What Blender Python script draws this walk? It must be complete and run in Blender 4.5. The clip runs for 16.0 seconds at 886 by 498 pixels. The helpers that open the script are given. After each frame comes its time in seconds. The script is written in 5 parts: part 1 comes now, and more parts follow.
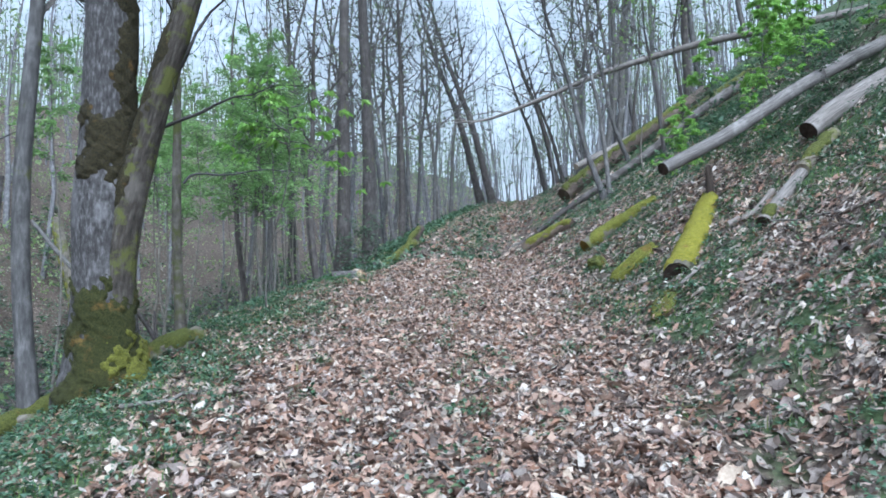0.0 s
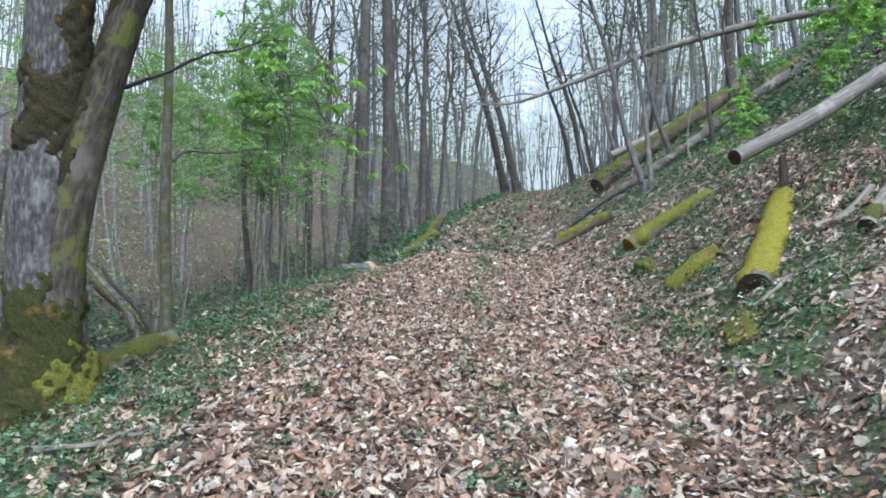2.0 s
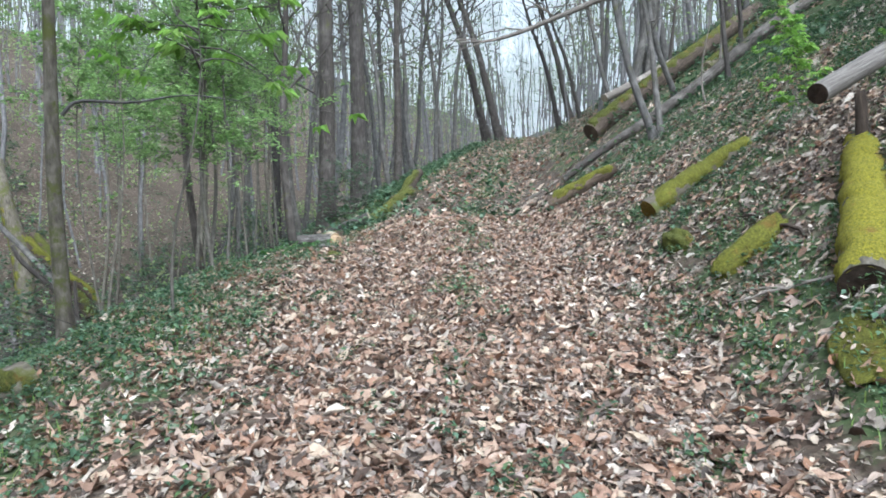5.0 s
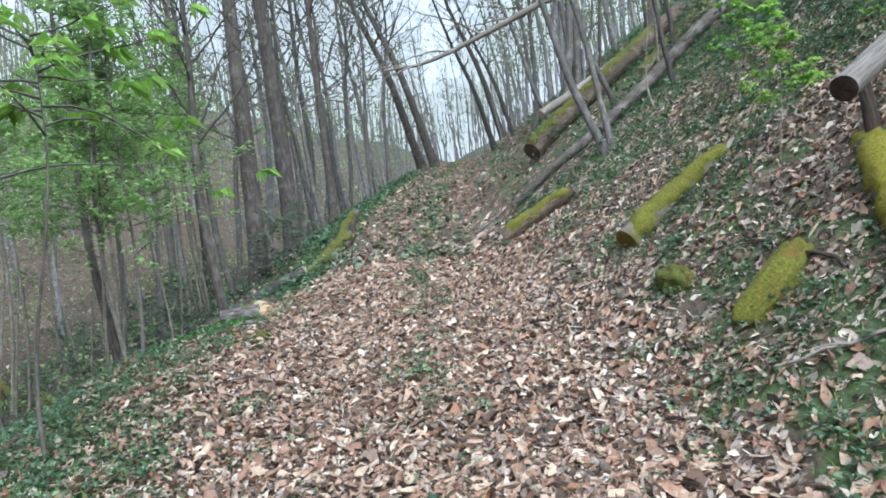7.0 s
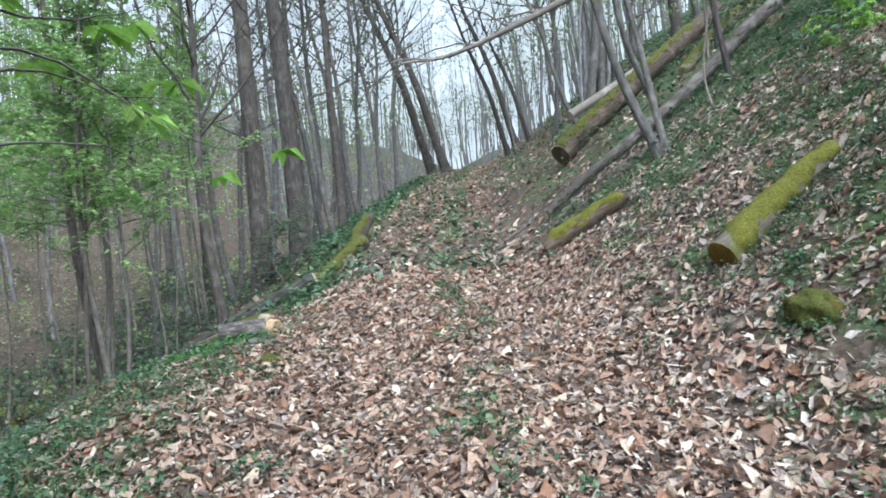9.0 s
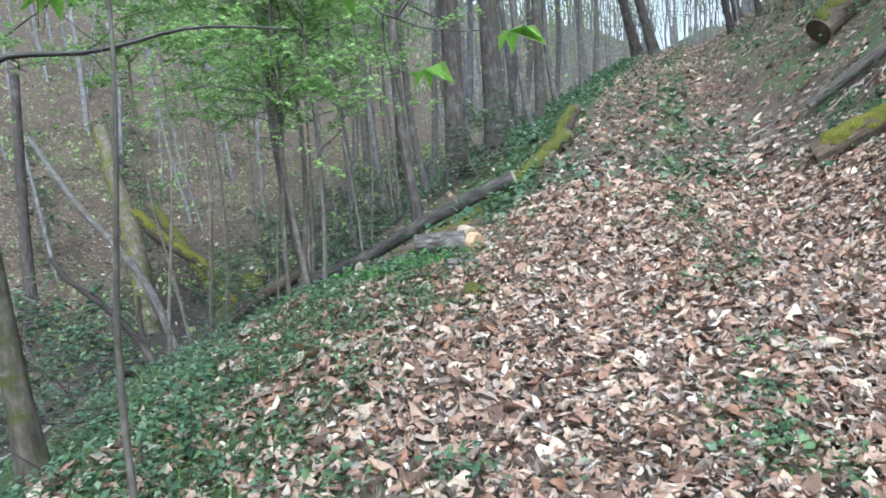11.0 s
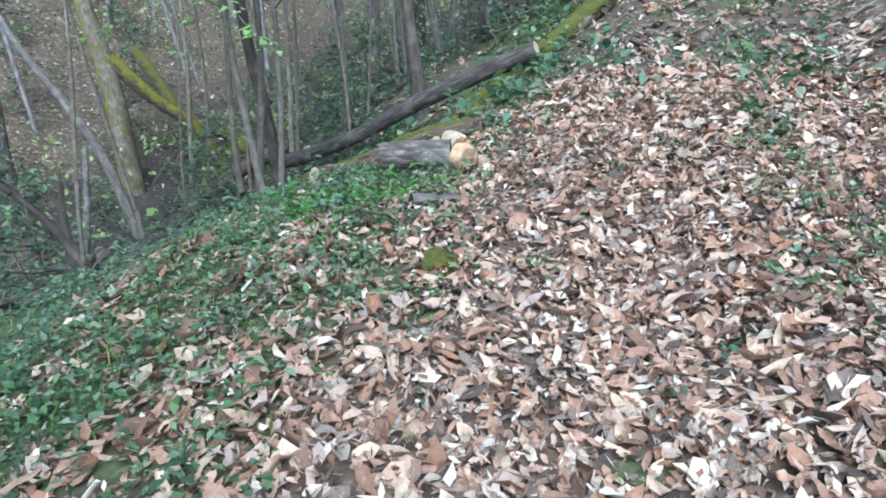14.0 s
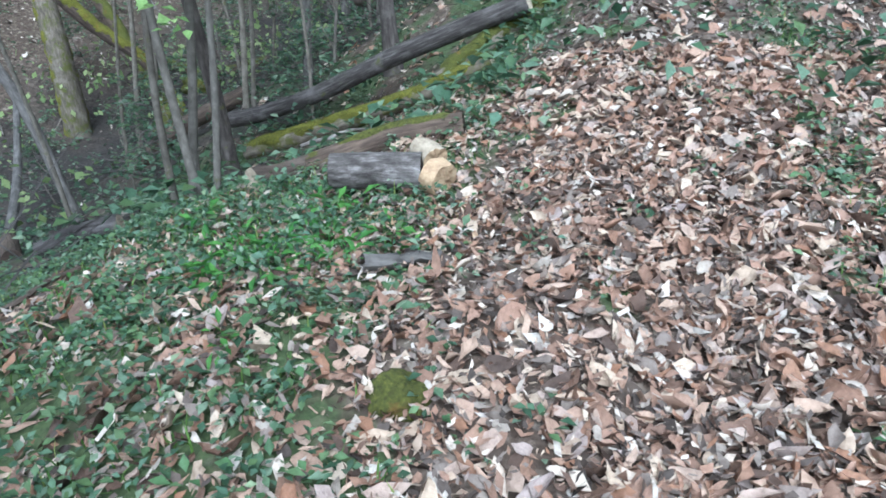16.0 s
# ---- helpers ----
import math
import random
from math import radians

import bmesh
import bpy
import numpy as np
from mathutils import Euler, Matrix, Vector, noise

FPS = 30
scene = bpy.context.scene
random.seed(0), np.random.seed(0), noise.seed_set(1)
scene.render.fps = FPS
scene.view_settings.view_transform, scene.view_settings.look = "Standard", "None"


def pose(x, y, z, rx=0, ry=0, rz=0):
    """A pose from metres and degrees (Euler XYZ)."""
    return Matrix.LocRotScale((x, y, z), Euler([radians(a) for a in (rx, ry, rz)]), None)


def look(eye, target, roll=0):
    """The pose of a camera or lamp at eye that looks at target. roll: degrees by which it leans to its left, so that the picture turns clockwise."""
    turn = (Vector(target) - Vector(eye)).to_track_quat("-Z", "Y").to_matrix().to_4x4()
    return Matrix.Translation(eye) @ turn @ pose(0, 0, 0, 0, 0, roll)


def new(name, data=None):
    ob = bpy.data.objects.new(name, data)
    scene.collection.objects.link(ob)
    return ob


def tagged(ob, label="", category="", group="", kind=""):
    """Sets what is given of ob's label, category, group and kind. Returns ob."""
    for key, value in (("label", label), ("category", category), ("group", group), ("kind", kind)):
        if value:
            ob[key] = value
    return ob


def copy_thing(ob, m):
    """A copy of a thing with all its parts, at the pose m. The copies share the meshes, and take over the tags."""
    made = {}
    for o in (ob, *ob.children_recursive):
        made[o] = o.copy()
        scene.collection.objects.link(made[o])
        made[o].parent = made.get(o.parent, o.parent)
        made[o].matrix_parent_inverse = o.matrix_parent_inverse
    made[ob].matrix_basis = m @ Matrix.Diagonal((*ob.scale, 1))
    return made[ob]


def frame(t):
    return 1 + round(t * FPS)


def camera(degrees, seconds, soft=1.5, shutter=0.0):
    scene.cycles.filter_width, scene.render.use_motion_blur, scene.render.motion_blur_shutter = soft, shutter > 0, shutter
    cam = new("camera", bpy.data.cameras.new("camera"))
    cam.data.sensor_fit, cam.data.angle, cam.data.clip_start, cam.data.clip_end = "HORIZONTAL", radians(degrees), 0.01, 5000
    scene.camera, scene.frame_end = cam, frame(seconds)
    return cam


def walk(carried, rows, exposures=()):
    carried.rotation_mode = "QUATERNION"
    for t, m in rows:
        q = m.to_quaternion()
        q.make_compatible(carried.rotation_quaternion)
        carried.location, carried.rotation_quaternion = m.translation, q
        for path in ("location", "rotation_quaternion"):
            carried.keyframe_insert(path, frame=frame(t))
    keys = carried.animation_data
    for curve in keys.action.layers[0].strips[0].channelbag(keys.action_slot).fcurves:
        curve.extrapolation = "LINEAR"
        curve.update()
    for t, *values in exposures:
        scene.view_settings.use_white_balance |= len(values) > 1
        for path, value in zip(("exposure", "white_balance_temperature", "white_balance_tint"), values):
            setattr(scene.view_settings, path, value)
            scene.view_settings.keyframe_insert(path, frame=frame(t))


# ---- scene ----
cam = camera(66.6, 16.0, 1.8)
METRES, EYE, TILT, LEAN, TURN = 10.0, 1.5, 9.0, 0.0, 4.8
ROWS = [
    (0.0, 0.0, 0.0, 0.0, -0.09, -5.0, 1.06),
    (0.5, -0.0042, 0.0279, -0.0018, -1.03, -2.94, 0.44),
    (1.0, -0.002, 0.0647, -0.0073, -3.42, -5.48, -1.95),
    (1.5, -0.0046, 0.0957, 0.0, -0.52, -5.44, 0.19),
    (2.0, -0.0016, 0.1258, -0.0014, 1.87, -6.07, -0.41),
    (2.5, 0.0007, 0.1569, -0.0003, 2.03, -7.91, 1.58),
    (3.0, -0.0017, 0.1824, -0.0042, 4.58, -8.38, 0.85),
    (3.5, -0.005, 0.2186, -0.0042, 3.21, -11.7, -0.57),
    (4.0, -0.0098, 0.2525, -0.0003, 1.44, -9.85, 0.25),
    (4.5, -0.002, 0.2787, -0.0072, 4.11, -4.17, 1.24),
    (5.0, 0.0004, 0.3134, 0.0019, 0.12, -10.43, 0.76),
    (7.5, -0.0055, 0.4676, 0.0093, -5.64, -6.92, 6.99),
    (8.0, -0.0183, 0.4987, 0.0034, -6.5, -4.83, 5.2),
    (8.5, -0.0231, 0.5259, 0.012, -6.63, -7.52, 6.04),
    (9.0, -0.0279, 0.5574, 0.0022, -5.31, -7.98, 5.24),
    (9.5, -0.0347, 0.5831, 0.0036, -1.57, -9.56, 4.85),
    (10.0, -0.0452, 0.6118, 0.0052, 4.45, -12.75, 6.35),
    (12.5, -0.0591, 0.757, -0.0007, 14.22, -21.44, 5.35),
    (13.0, -0.0589, 0.7868, -0.0046, 14.34, -25.98, 4.31),
    (13.5, -0.0607, 0.8113, 0.0014, 13.58, -27.74, 4.36),
    (14.0, -0.0606, 0.8428, -0.0039, 13.44, -28.1, 3.74),
    (14.5, -0.0586, 0.871, -0.0032, 13.27, -29.52, 2.27),
    (15.0, -0.0682, 0.9018, -0.0028, 13.14, -29.8, 1.03),
    (15.5, -0.0739, 0.931, -0.0047, 12.91, -30.45, 1.18),
    (16.0, -0.0832, 0.9564, 0.0003, 12.33, -34.18, 1.61),
]
walk(cam, [(t, pose(0, 0, EYE, TILT, LEAN, TURN) @ pose(METRES * x, METRES * y, METRES * z, 90 + pitch, roll, yaw)) for t, x, y, z, yaw, pitch, roll in ROWS],
     exposures=[(0, -0.90, 5000, 3), (1.5, -0.88, 5250, 2), (4.0, -0.80, 5520, 2), (9.0, -0.76, 5500, 2), (12.5, -0.53, 5250, 2), (16.0, -0.70, 5100, 2)])

# ---- world, sun, exposure ----
world = bpy.data.worlds.new("overcast_sky")
scene.world = world
world.use_nodes = True
wn = world.node_tree
sky = wn.nodes.new("ShaderNodeTexSky")
sky.sky_type = "NISHITA"
sky.sun_disc = False
sky.sun_elevation, sky.sun_rotation = radians(51), radians(157)
sky.air_density, sky.dust_density, sky.ozone_density = 1.0, 7.0, 1.0
wn.nodes["Background"].inputs["Strength"].default_value = 0.15
cloud = wn.nodes.new("ShaderNodeHueSaturation")
cloud.inputs["Saturation"].default_value, cloud.inputs["Value"].default_value = 0.18, 5.2
wn.links.new(sky.outputs["Color"], cloud.inputs["Color"])
wn.links.new(cloud.outputs["Color"], wn.nodes["Background"].inputs["Color"])
sun_data = bpy.data.lights.new("sun", "SUN")
sun_data.energy, sun_data.angle, sun_data.color = 0.35, radians(40), (1.0, 0.98, 0.95)
sun = new("sun", sun_data)
sun.matrix_world = look((0, 0, 60), (-12, 28, 22))

rng = np.random.default_rng(7)


# ---- materials ----
def material(name, rough=0.9):
    m = bpy.data.materials.new(name)
    m.use_nodes = True
    nt = m.node_tree
    b = nt.nodes["Principled BSDF"]
    b.inputs["Roughness"].default_value = rough
    b.inputs["Specular IOR Level"].default_value = 0.25
    return m, nt, b


def node(nt, kind, **values):
    n = nt.nodes.new(kind)
    for k, v in values.items():
        n.inputs[k].default_value = v
    return n


def ramp(nt, source, stops, interp="LINEAR"):
    r = nt.nodes.new("ShaderNodeValToRGB")
    r.color_ramp.interpolation = interp
    el = r.color_ramp.elements
    while len(el) < len(stops):
        el.new(0.5)
    for e, (p, c) in zip(el, stops):
        e.position, e.color = p, (*c, 1)
    nt.links.new(source, r.inputs["Fac"])
    return r.outputs["Color"]


def mixed(nt, fac, a, b, blend="MIX"):
    m = nt.nodes.new("ShaderNodeMix")
    m.data_type, m.blend_type = "RGBA", blend
    for sock, v in ((m.inputs[0], fac), (m.inputs[6], a), (m.inputs[7], b)):
        if hasattr(v, "links"):
            nt.links.new(v, sock)
        else:
            sock.default_value = v if isinstance(v, (int, float)) else (*v, 1)
    return m.outputs[2]


def noise_of(nt, vec, scale, detail=4, rough=0.6):
    n = node(nt, "ShaderNodeTexNoise", Scale=scale, Detail=detail, Roughness=rough)
    if vec is not None:
        nt.links.new(vec, n.inputs["Vector"])
    return n.outputs["Fac"]


def bump(nt, b, height, strength, distance):
    n = node(nt, "ShaderNodeBump", Strength=strength, Distance=distance)
    nt.links.new(height, n.inputs["Height"])
    nt.links.new(n.outputs["Normal"], b.inputs["Normal"])


def coords(nt, which, scale=(1, 1, 1)):
    c = nt.nodes.new("ShaderNodeTexCoord")
    m = nt.nodes.new("ShaderNodeMapping")
    m.inputs["Scale"].default_value = scale
    nt.links.new(c.outputs[which], m.inputs["Vector"])
    return m.outputs["Vector"]


def bark(name, dark, mid, light, stretch=0.14, moss=0.0, scale=34, relief=0.02):
    """Furrowed bark, stretched along the stem (UV is in metres), with lichen blotches and a little moss."""
    m, nt, b = material(name, 0.95)
    uv = coords(nt, "UV", (1, stretch, 1))
    obj = coords(nt, "Object")
    ridge = noise_of(nt, uv, scale, 5, 0.65)
    blotch = noise_of(nt, obj, 3.2, 5, 0.6)
    col = ramp(nt, ridge, [(0.3, dark), (0.52, mid), (0.72, light)])
    pale = ramp(nt, blotch, [(0.52, (0, 0, 0)), (0.66, (0.4, 0.4, 0.4))])
    col = mixed(nt, pale, col, tuple(min(1, c * 1.35 + 0.02) for c in light))
    if moss:
        mm = ramp(nt, noise_of(nt, obj, 5.0, 6, 0.7), [(0.62 - moss * 0.25, (0, 0, 0)), (0.72 - moss * 0.25, (1, 1, 1))])
        col = mixed(nt, mm, col, (0.075, 0.08, 0.022))
    info = nt.nodes.new("ShaderNodeObjectInfo")
    tint = ramp(nt, info.outputs["Random"], [(0.0, (0.72, 0.72, 0.74)), (1.0, (1.15, 1.1, 1.05))])
    col = mixed(nt, 1.0, col, tint, "MULTIPLY")
    nt.links.new(col, b.inputs["Base Color"])
    bump(nt, b, ridge, 0.9, relief)
    return m


BARK_OLD = bark("old_bark", (0.022, 0.019, 0.018), (0.075, 0.069, 0.067), (0.20, 0.19, 0.19), 0.3, 0.0, 34, 0.035)
BARK_STEM = bark("mossy_dark_bark", (0.014, 0.012, 0.010), (0.045, 0.038, 0.032), (0.095, 0.085, 0.075), 0.15, 0.45, 34, 0.03)
# Grey bark lightened and flattened towards lilac: distance haze put into the colour.
BARK_FAR = bark("haze_paled_bark", (0.07, 0.068, 0.072), (0.145, 0.14, 0.146), (0.235, 0.228, 0.236), 0.2, 0.0, 20, 0.01)
BARK_DARK = bark("dark_bark", (0.02, 0.017, 0.016), (0.055, 0.048, 0.045), (0.11, 0.10, 0.096), 0.12, 0.1, 30, 0.03)
BARK_GREY = bark("grey_bark", (0.034, 0.032, 0.031), (0.085, 0.08, 0.077), (0.165, 0.157, 0.152), 0.15, 0.12, 34, 0.015)
BARK_SMOOTH = bark("smooth_bark", (0.06, 0.052, 0.045), (0.115, 0.105, 0.09), (0.19, 0.175, 0.155), 0.4, 0.1, 22, 0.006)
BARK_LOG = bark("log_bark", (0.016, 0.014, 0.013), (0.062, 0.055, 0.052), (0.15, 0.138, 0.134), 0.10, 0.05, 40, 0.02)
BARK_POLE = bark("weathered_wood", (0.055, 0.047, 0.043), (0.165, 0.145, 0.13), (0.29, 0.265, 0.245), 0.05, 0.0, 60, 0.008)
BARK_ROT = bark("rotting_wood", (0.02, 0.015, 0.012), (0.065, 0.048, 0.038), (0.14, 0.108, 0.085), 0.12, 0.05, 30, 0.03)
BARK_MOSSY = bark("mossy_bark", (0.04, 0.032, 0.025), (0.11, 0.095, 0.075), (0.2, 0.18, 0.15), 0.2, 0.5, 26, 0.02)
BARK_TWIG = bark("twig_bark", (0.05, 0.045, 0.042), (0.11, 0.10, 0.095), (0.2, 0.185, 0.175), 0.3, 0.0, 30, 0.004)


def moss_material(name, a, b_, c):
    m, nt, b = material(name, 1.0)
    obj = coords(nt, "Object")
    fine = noise_of(nt, obj, 60, 5, 0.7)
    patch = noise_of(nt, obj, 7, 4, 0.6)
    col = mixed(nt, patch, ramp(nt, fine, [(0.3, a), (0.6, b_), (0.75, c)]), ramp(nt, fine, [(0.35, tuple(x * 0.5 for x in a)), (0.7, b_)]))
    rust = ramp(nt, noise_of(nt, obj, 4.3, 5, 0.7), [(0.58, (0, 0, 0)), (0.68, (0.8, 0.8, 0.8))])
    col = mixed(nt, rust, col, (0.13, 0.075, 0.02))
    nt.links.new(col, b.inputs["Base Color"])
    bump(nt, b, fine, 1.0, 0.02)
    return m


MOSS = moss_material("yellow_moss", (0.08, 0.078, 0.01), (0.24, 0.215, 0.022), (0.42, 0.36, 0.05))
MOSS_DARK = moss_material("dark_moss", (0.035, 0.04, 0.011), (0.095, 0.10, 0.02), (0.18, 0.175, 0.035))
MOSS_MID = moss_material("olive_moss", (0.05, 0.055, 0.011), (0.15, 0.145, 0.022), (0.28, 0.255, 0.04))
MOSS_BROWN = moss_material("brown_moss", (0.016, 0.012, 0.008), (0.042, 0.034, 0.014), (0.075, 0.062, 0.024))
# Dark moss whose colour also holds the shade at the old tree's foot.
MOSS_SHADED = moss_material("shaded_dark_moss", (0.016, 0.018, 0.006), (0.045, 0.045, 0.011), (0.09, 0.085, 0.02))
MOSS_RUST = moss_material("rusty_moss", (0.09, 0.055, 0.012), (0.22, 0.14, 0.025), (0.34, 0.23, 0.045))


def endgrain(name, pale, mid, dark):
    m, nt, b = material(name, 0.85)
    obj = coords(nt, "Object")
    n = noise_of(nt, obj, 9, 5, 0.7)
    fine = noise_of(nt, obj, 55, 4, 0.7)
    col = mixed(nt, 0.35, ramp(nt, n, [(0.35, dark), (0.5, mid), (0.65, pale)]), ramp(nt, fine, [(0.35, dark), (0.65, pale)]))
    nt.links.new(col, b.inputs["Base Color"])
    bump(nt, b, fine, 0.6, 0.01)
    return m


CUT_FRESH = endgrain("fresh_cut_wood", (0.48, 0.37, 0.24), (0.36, 0.25, 0.15), (0.17, 0.10, 0.06))
CUT_OLD = endgrain("grey_cut_wood", (0.42, 0.36, 0.28), (0.30, 0.25, 0.19), (0.17, 0.13, 0.09))
# Rotten ends, and one sawn end coloured dark for the shadow before it.
CUT_DARK = endgrain("dark_rotten_and_shadowed_end", (0.06, 0.04, 0.03), (0.032, 0.022, 0.016), (0.012, 0.009, 0.007))


def leaf_material(name, stops, glow=0.35, rough=0.6, crinkle=0.0):
    """Leaves: one colour a leaf, light passing through."""
    m, nt, b = material(name, rough)
    geo = nt.nodes.new("ShaderNodeNewGeometry")
    col = ramp(nt, geo.outputs["Random Per Island"], stops)
    spot = noise_of(nt, coords(nt, "Object"), 38, 5, 0.75)
    col = mixed(nt, 0.6, col, ramp(nt, spot, [(0.3, (0.36, 0.31, 0.28)), (0.5, (0.9, 0.88, 0.86)), (0.7, (1.25, 1.25, 1.25))]), "MULTIPLY")
    nt.links.new(col, b.inputs["Base Color"])
    if crinkle:
        bump(nt, b, noise_of(nt, coords(nt, "Object"), 70, 4, 0.7), crinkle, 0.012)
    t = nt.nodes.new("ShaderNodeBsdfTranslucent")
    nt.links.new(col, t.inputs["Color"])
    mix = node(nt, "ShaderNodeMixShader", Fac=glow)
    out = nt.nodes["Material Output"]
    nt.links.new(b.outputs[0], mix.inputs[1])
    nt.links.new(t.outputs[0], mix.inputs[2])
    nt.links.new(mix.outputs[0], out.inputs["Surface"])
    return m


LITTER = leaf_material("dead_leaves", [
    (0.0, (0.05, 0.034, 0.027)), (0.10, (0.12, 0.075, 0.056)), (0.22, (0.23, 0.14, 0.10)), (0.36, (0.30, 0.19, 0.142)), (0.47, (0.24, 0.125, 0.075)), (0.53, (0.33, 0.22, 0.165)),
    (0.66, (0.41, 0.295, 0.225)), (0.76, (0.29, 0.235, 0.22)), (0.83, (0.42, 0.32, 0.24)), (0.92, (0.48, 0.385, 0.30)), (1.0, (0.58, 0.51, 0.45))], 0.15, 0.45, 0.7)
LITTER_GREY = leaf_material("weathered_leaves", [
    (0.0, (0.04, 0.031, 0.027)), (0.3, (0.12, 0.093, 0.08)), (0.6, (0.23, 0.19, 0.165)), (0.85, (0.36, 0.31, 0.265)), (1.0, (0.56, 0.51, 0.46))], 0.15, 0.55, 0.7)
GREEN = leaf_material("spring_leaves", [(0.0, (0.15, 0.27, 0.09)), (0.5, (0.24, 0.38, 0.13)), (1.0, (0.34, 0.48, 0.19))], 0.5, 0.5)
GREEN_BRIGHT = leaf_material("bright_spring_leaves", [(0.0, (0.15, 0.30, 0.05)), (0.6, (0.24, 0.42, 0.08)), (1.0, (0.36, 0.52, 0.16))], 0.5, 0.5)
HERB_FRESH = leaf_material("fresh_herb_leaves", [(0.0, (0.05, 0.105, 0.045)), (0.5, (0.095, 0.175, 0.075)), (0.85, (0.15, 0.23, 0.11)), (1.0, (0.26, 0.33, 0.2))], 0.4, 0.5)
HERB = leaf_material("herb_leaves", [(0.0, (0.028, 0.058, 0.030)), (0.3, (0.055, 0.105, 0.062)), (0.55, (0.09, 0.145, 0.058)), (0.8, (0.10, 0.17, 0.115)), (1.0, (0.21, 0.27, 0.18))], 0.35, 0.5)
GRASS = leaf_material("grass_blades", [(0.0, (0.06, 0.13, 0.03)), (0.6, (0.13, 0.23, 0.05)), (1.0, (0.26, 0.30, 0.10))], 0.4, 0.5)
FERN = leaf_material("fern_fronds", [(0.0, (0.04, 0.13, 0.03)), (1.0, (0.10, 0.24, 0.05))], 0.45, 0.5)
HAZE_GREEN = leaf_material("distant_spring_leaves", [(0.0, (0.15, 0.22, 0.09)), (0.6, (0.24, 0.32, 0.13)), (1.0, (0.33, 0.39, 0.19))], 0.5, 0.7)


def ground_material():
    """Leaf litter over dark soil; the mesh's colour layer holds where mud (r), green (g) and tracks (b) lie."""
    m, nt, b = material("forest_floor", 0.95)
    pos = coords(nt, "Object")
    v = nt.nodes.new("ShaderNodeTexVoronoi")
    v.inputs["Scale"].default_value = 15
    nt.links.new(pos, v.inputs["Vector"])
    cell = nt.nodes.new("ShaderNodeSeparateColor")
    nt.links.new(v.outputs["Color"], cell.inputs[0])
    litter = ramp(nt, cell.outputs[0], [(0.0, (0.05, 0.037, 0.03)), (0.3, (0.12, 0.09, 0.075)), (0.6, (0.17, 0.13, 0.105)), (0.85, (0.25, 0.20, 0.165)), (1.0, (0.38, 0.335, 0.295))])
    broad = ramp(nt, noise_of(nt, pos, 0.8, 6, 0.7), [(0.35, (0.45, 0.48, 0.42)), (0.65, (1.0, 1.0, 1.0))])
    litter = mixed(nt, 1.0, litter, broad, "MULTIPLY")
    soil = ramp(nt, noise_of(nt, pos, 25, 5, 0.7), [(0.3, (0.02, 0.014, 0.01)), (0.7, (0.085, 0.06, 0.045))])
    gap = ramp(nt, noise_of(nt, pos, 9, 5, 0.7), [(0.46, (0, 0, 0)), (0.62, (1, 1, 1))])
    col = mixed(nt, gap, soil, litter)
    zone = nt.nodes.new("ShaderNodeAttribute")
    zone.attribute_name = "zone"
    z = nt.nodes.new("ShaderNodeSeparateColor")
    nt.links.new(zone.outputs["Color"], z.inputs[0])
    speck = noise_of(nt, pos, 38, 4, 0.7)
    green = ramp(nt, speck, [(0.3, (0.022, 0.034, 0.014)), (0.7, (0.075, 0.10, 0.042))])
    add = node(nt, "ShaderNodeMath")
    add.operation = "MULTIPLY_ADD"
    nt.links.new(z.outputs[1], add.inputs[0])
    add.inputs[1].default_value = 0.9
    nt.links.new(noise_of(nt, pos, 3.5, 6, 0.75), add.inputs[2])
    gm = ramp(nt, add.outputs[0], [(0.72, (0, 0, 0)), (0.95, (1, 1, 1))])
    col = mixed(nt, gm, col, green)
    mud = ramp(nt, noise_of(nt, pos, 12, 5, 0.7), [(0.3, (0.010, 0.009, 0.008)), (0.7, (0.040, 0.034, 0.031))])
    col = mixed(nt, z.outputs[0], col, mud)
    earth = ramp(nt, noise_of(nt, pos, 4, 6, 0.7), [(0.3, (0.12, 0.075, 0.06)), (0.7, (0.27, 0.18, 0.15))])
    col = mixed(nt, z.outputs[2], col, earth)
    nt.links.new(col, b.inputs["Base Color"])
    bump(nt, b, v.outputs["Distance"], 0.8, 0.03)
    return m


GROUND = ground_material()

# ---- terrain ----
TRACK_Y = (-30, 0, 5, 10, 15, 20, 30, 40, 60, 200)
TRACK_X = (0.8, 0.25, -0.25, -0.65, -0.7, -0.5, 0.1, 0.9, 3.0, 20.0)


def smooth(a, b, v):
    t = np.clip((v - a) / (b - a), 0, 1)
    return t * t * (3 - 2 * t)


def waves(x, y, scale, seed):
    """Cheap smooth bumps, about -1 to 1, from a few crossed sines."""
    r = np.random.default_rng(seed)
    out = np.zeros(np.broadcast(x, y).shape)
    for _ in range(7):
        a, f, p = r.uniform(0, 2 * math.pi), r.uniform(0.5, 1.6) / scale, r.uniform(0, 6.28)
        out = out + np.sin((x * math.cos(a) + y * math.sin(a)) * f * 6.28 + p)
    return out / 4.2


def centre(y):
    return np.interp(y, TRACK_Y, TRACK_X)


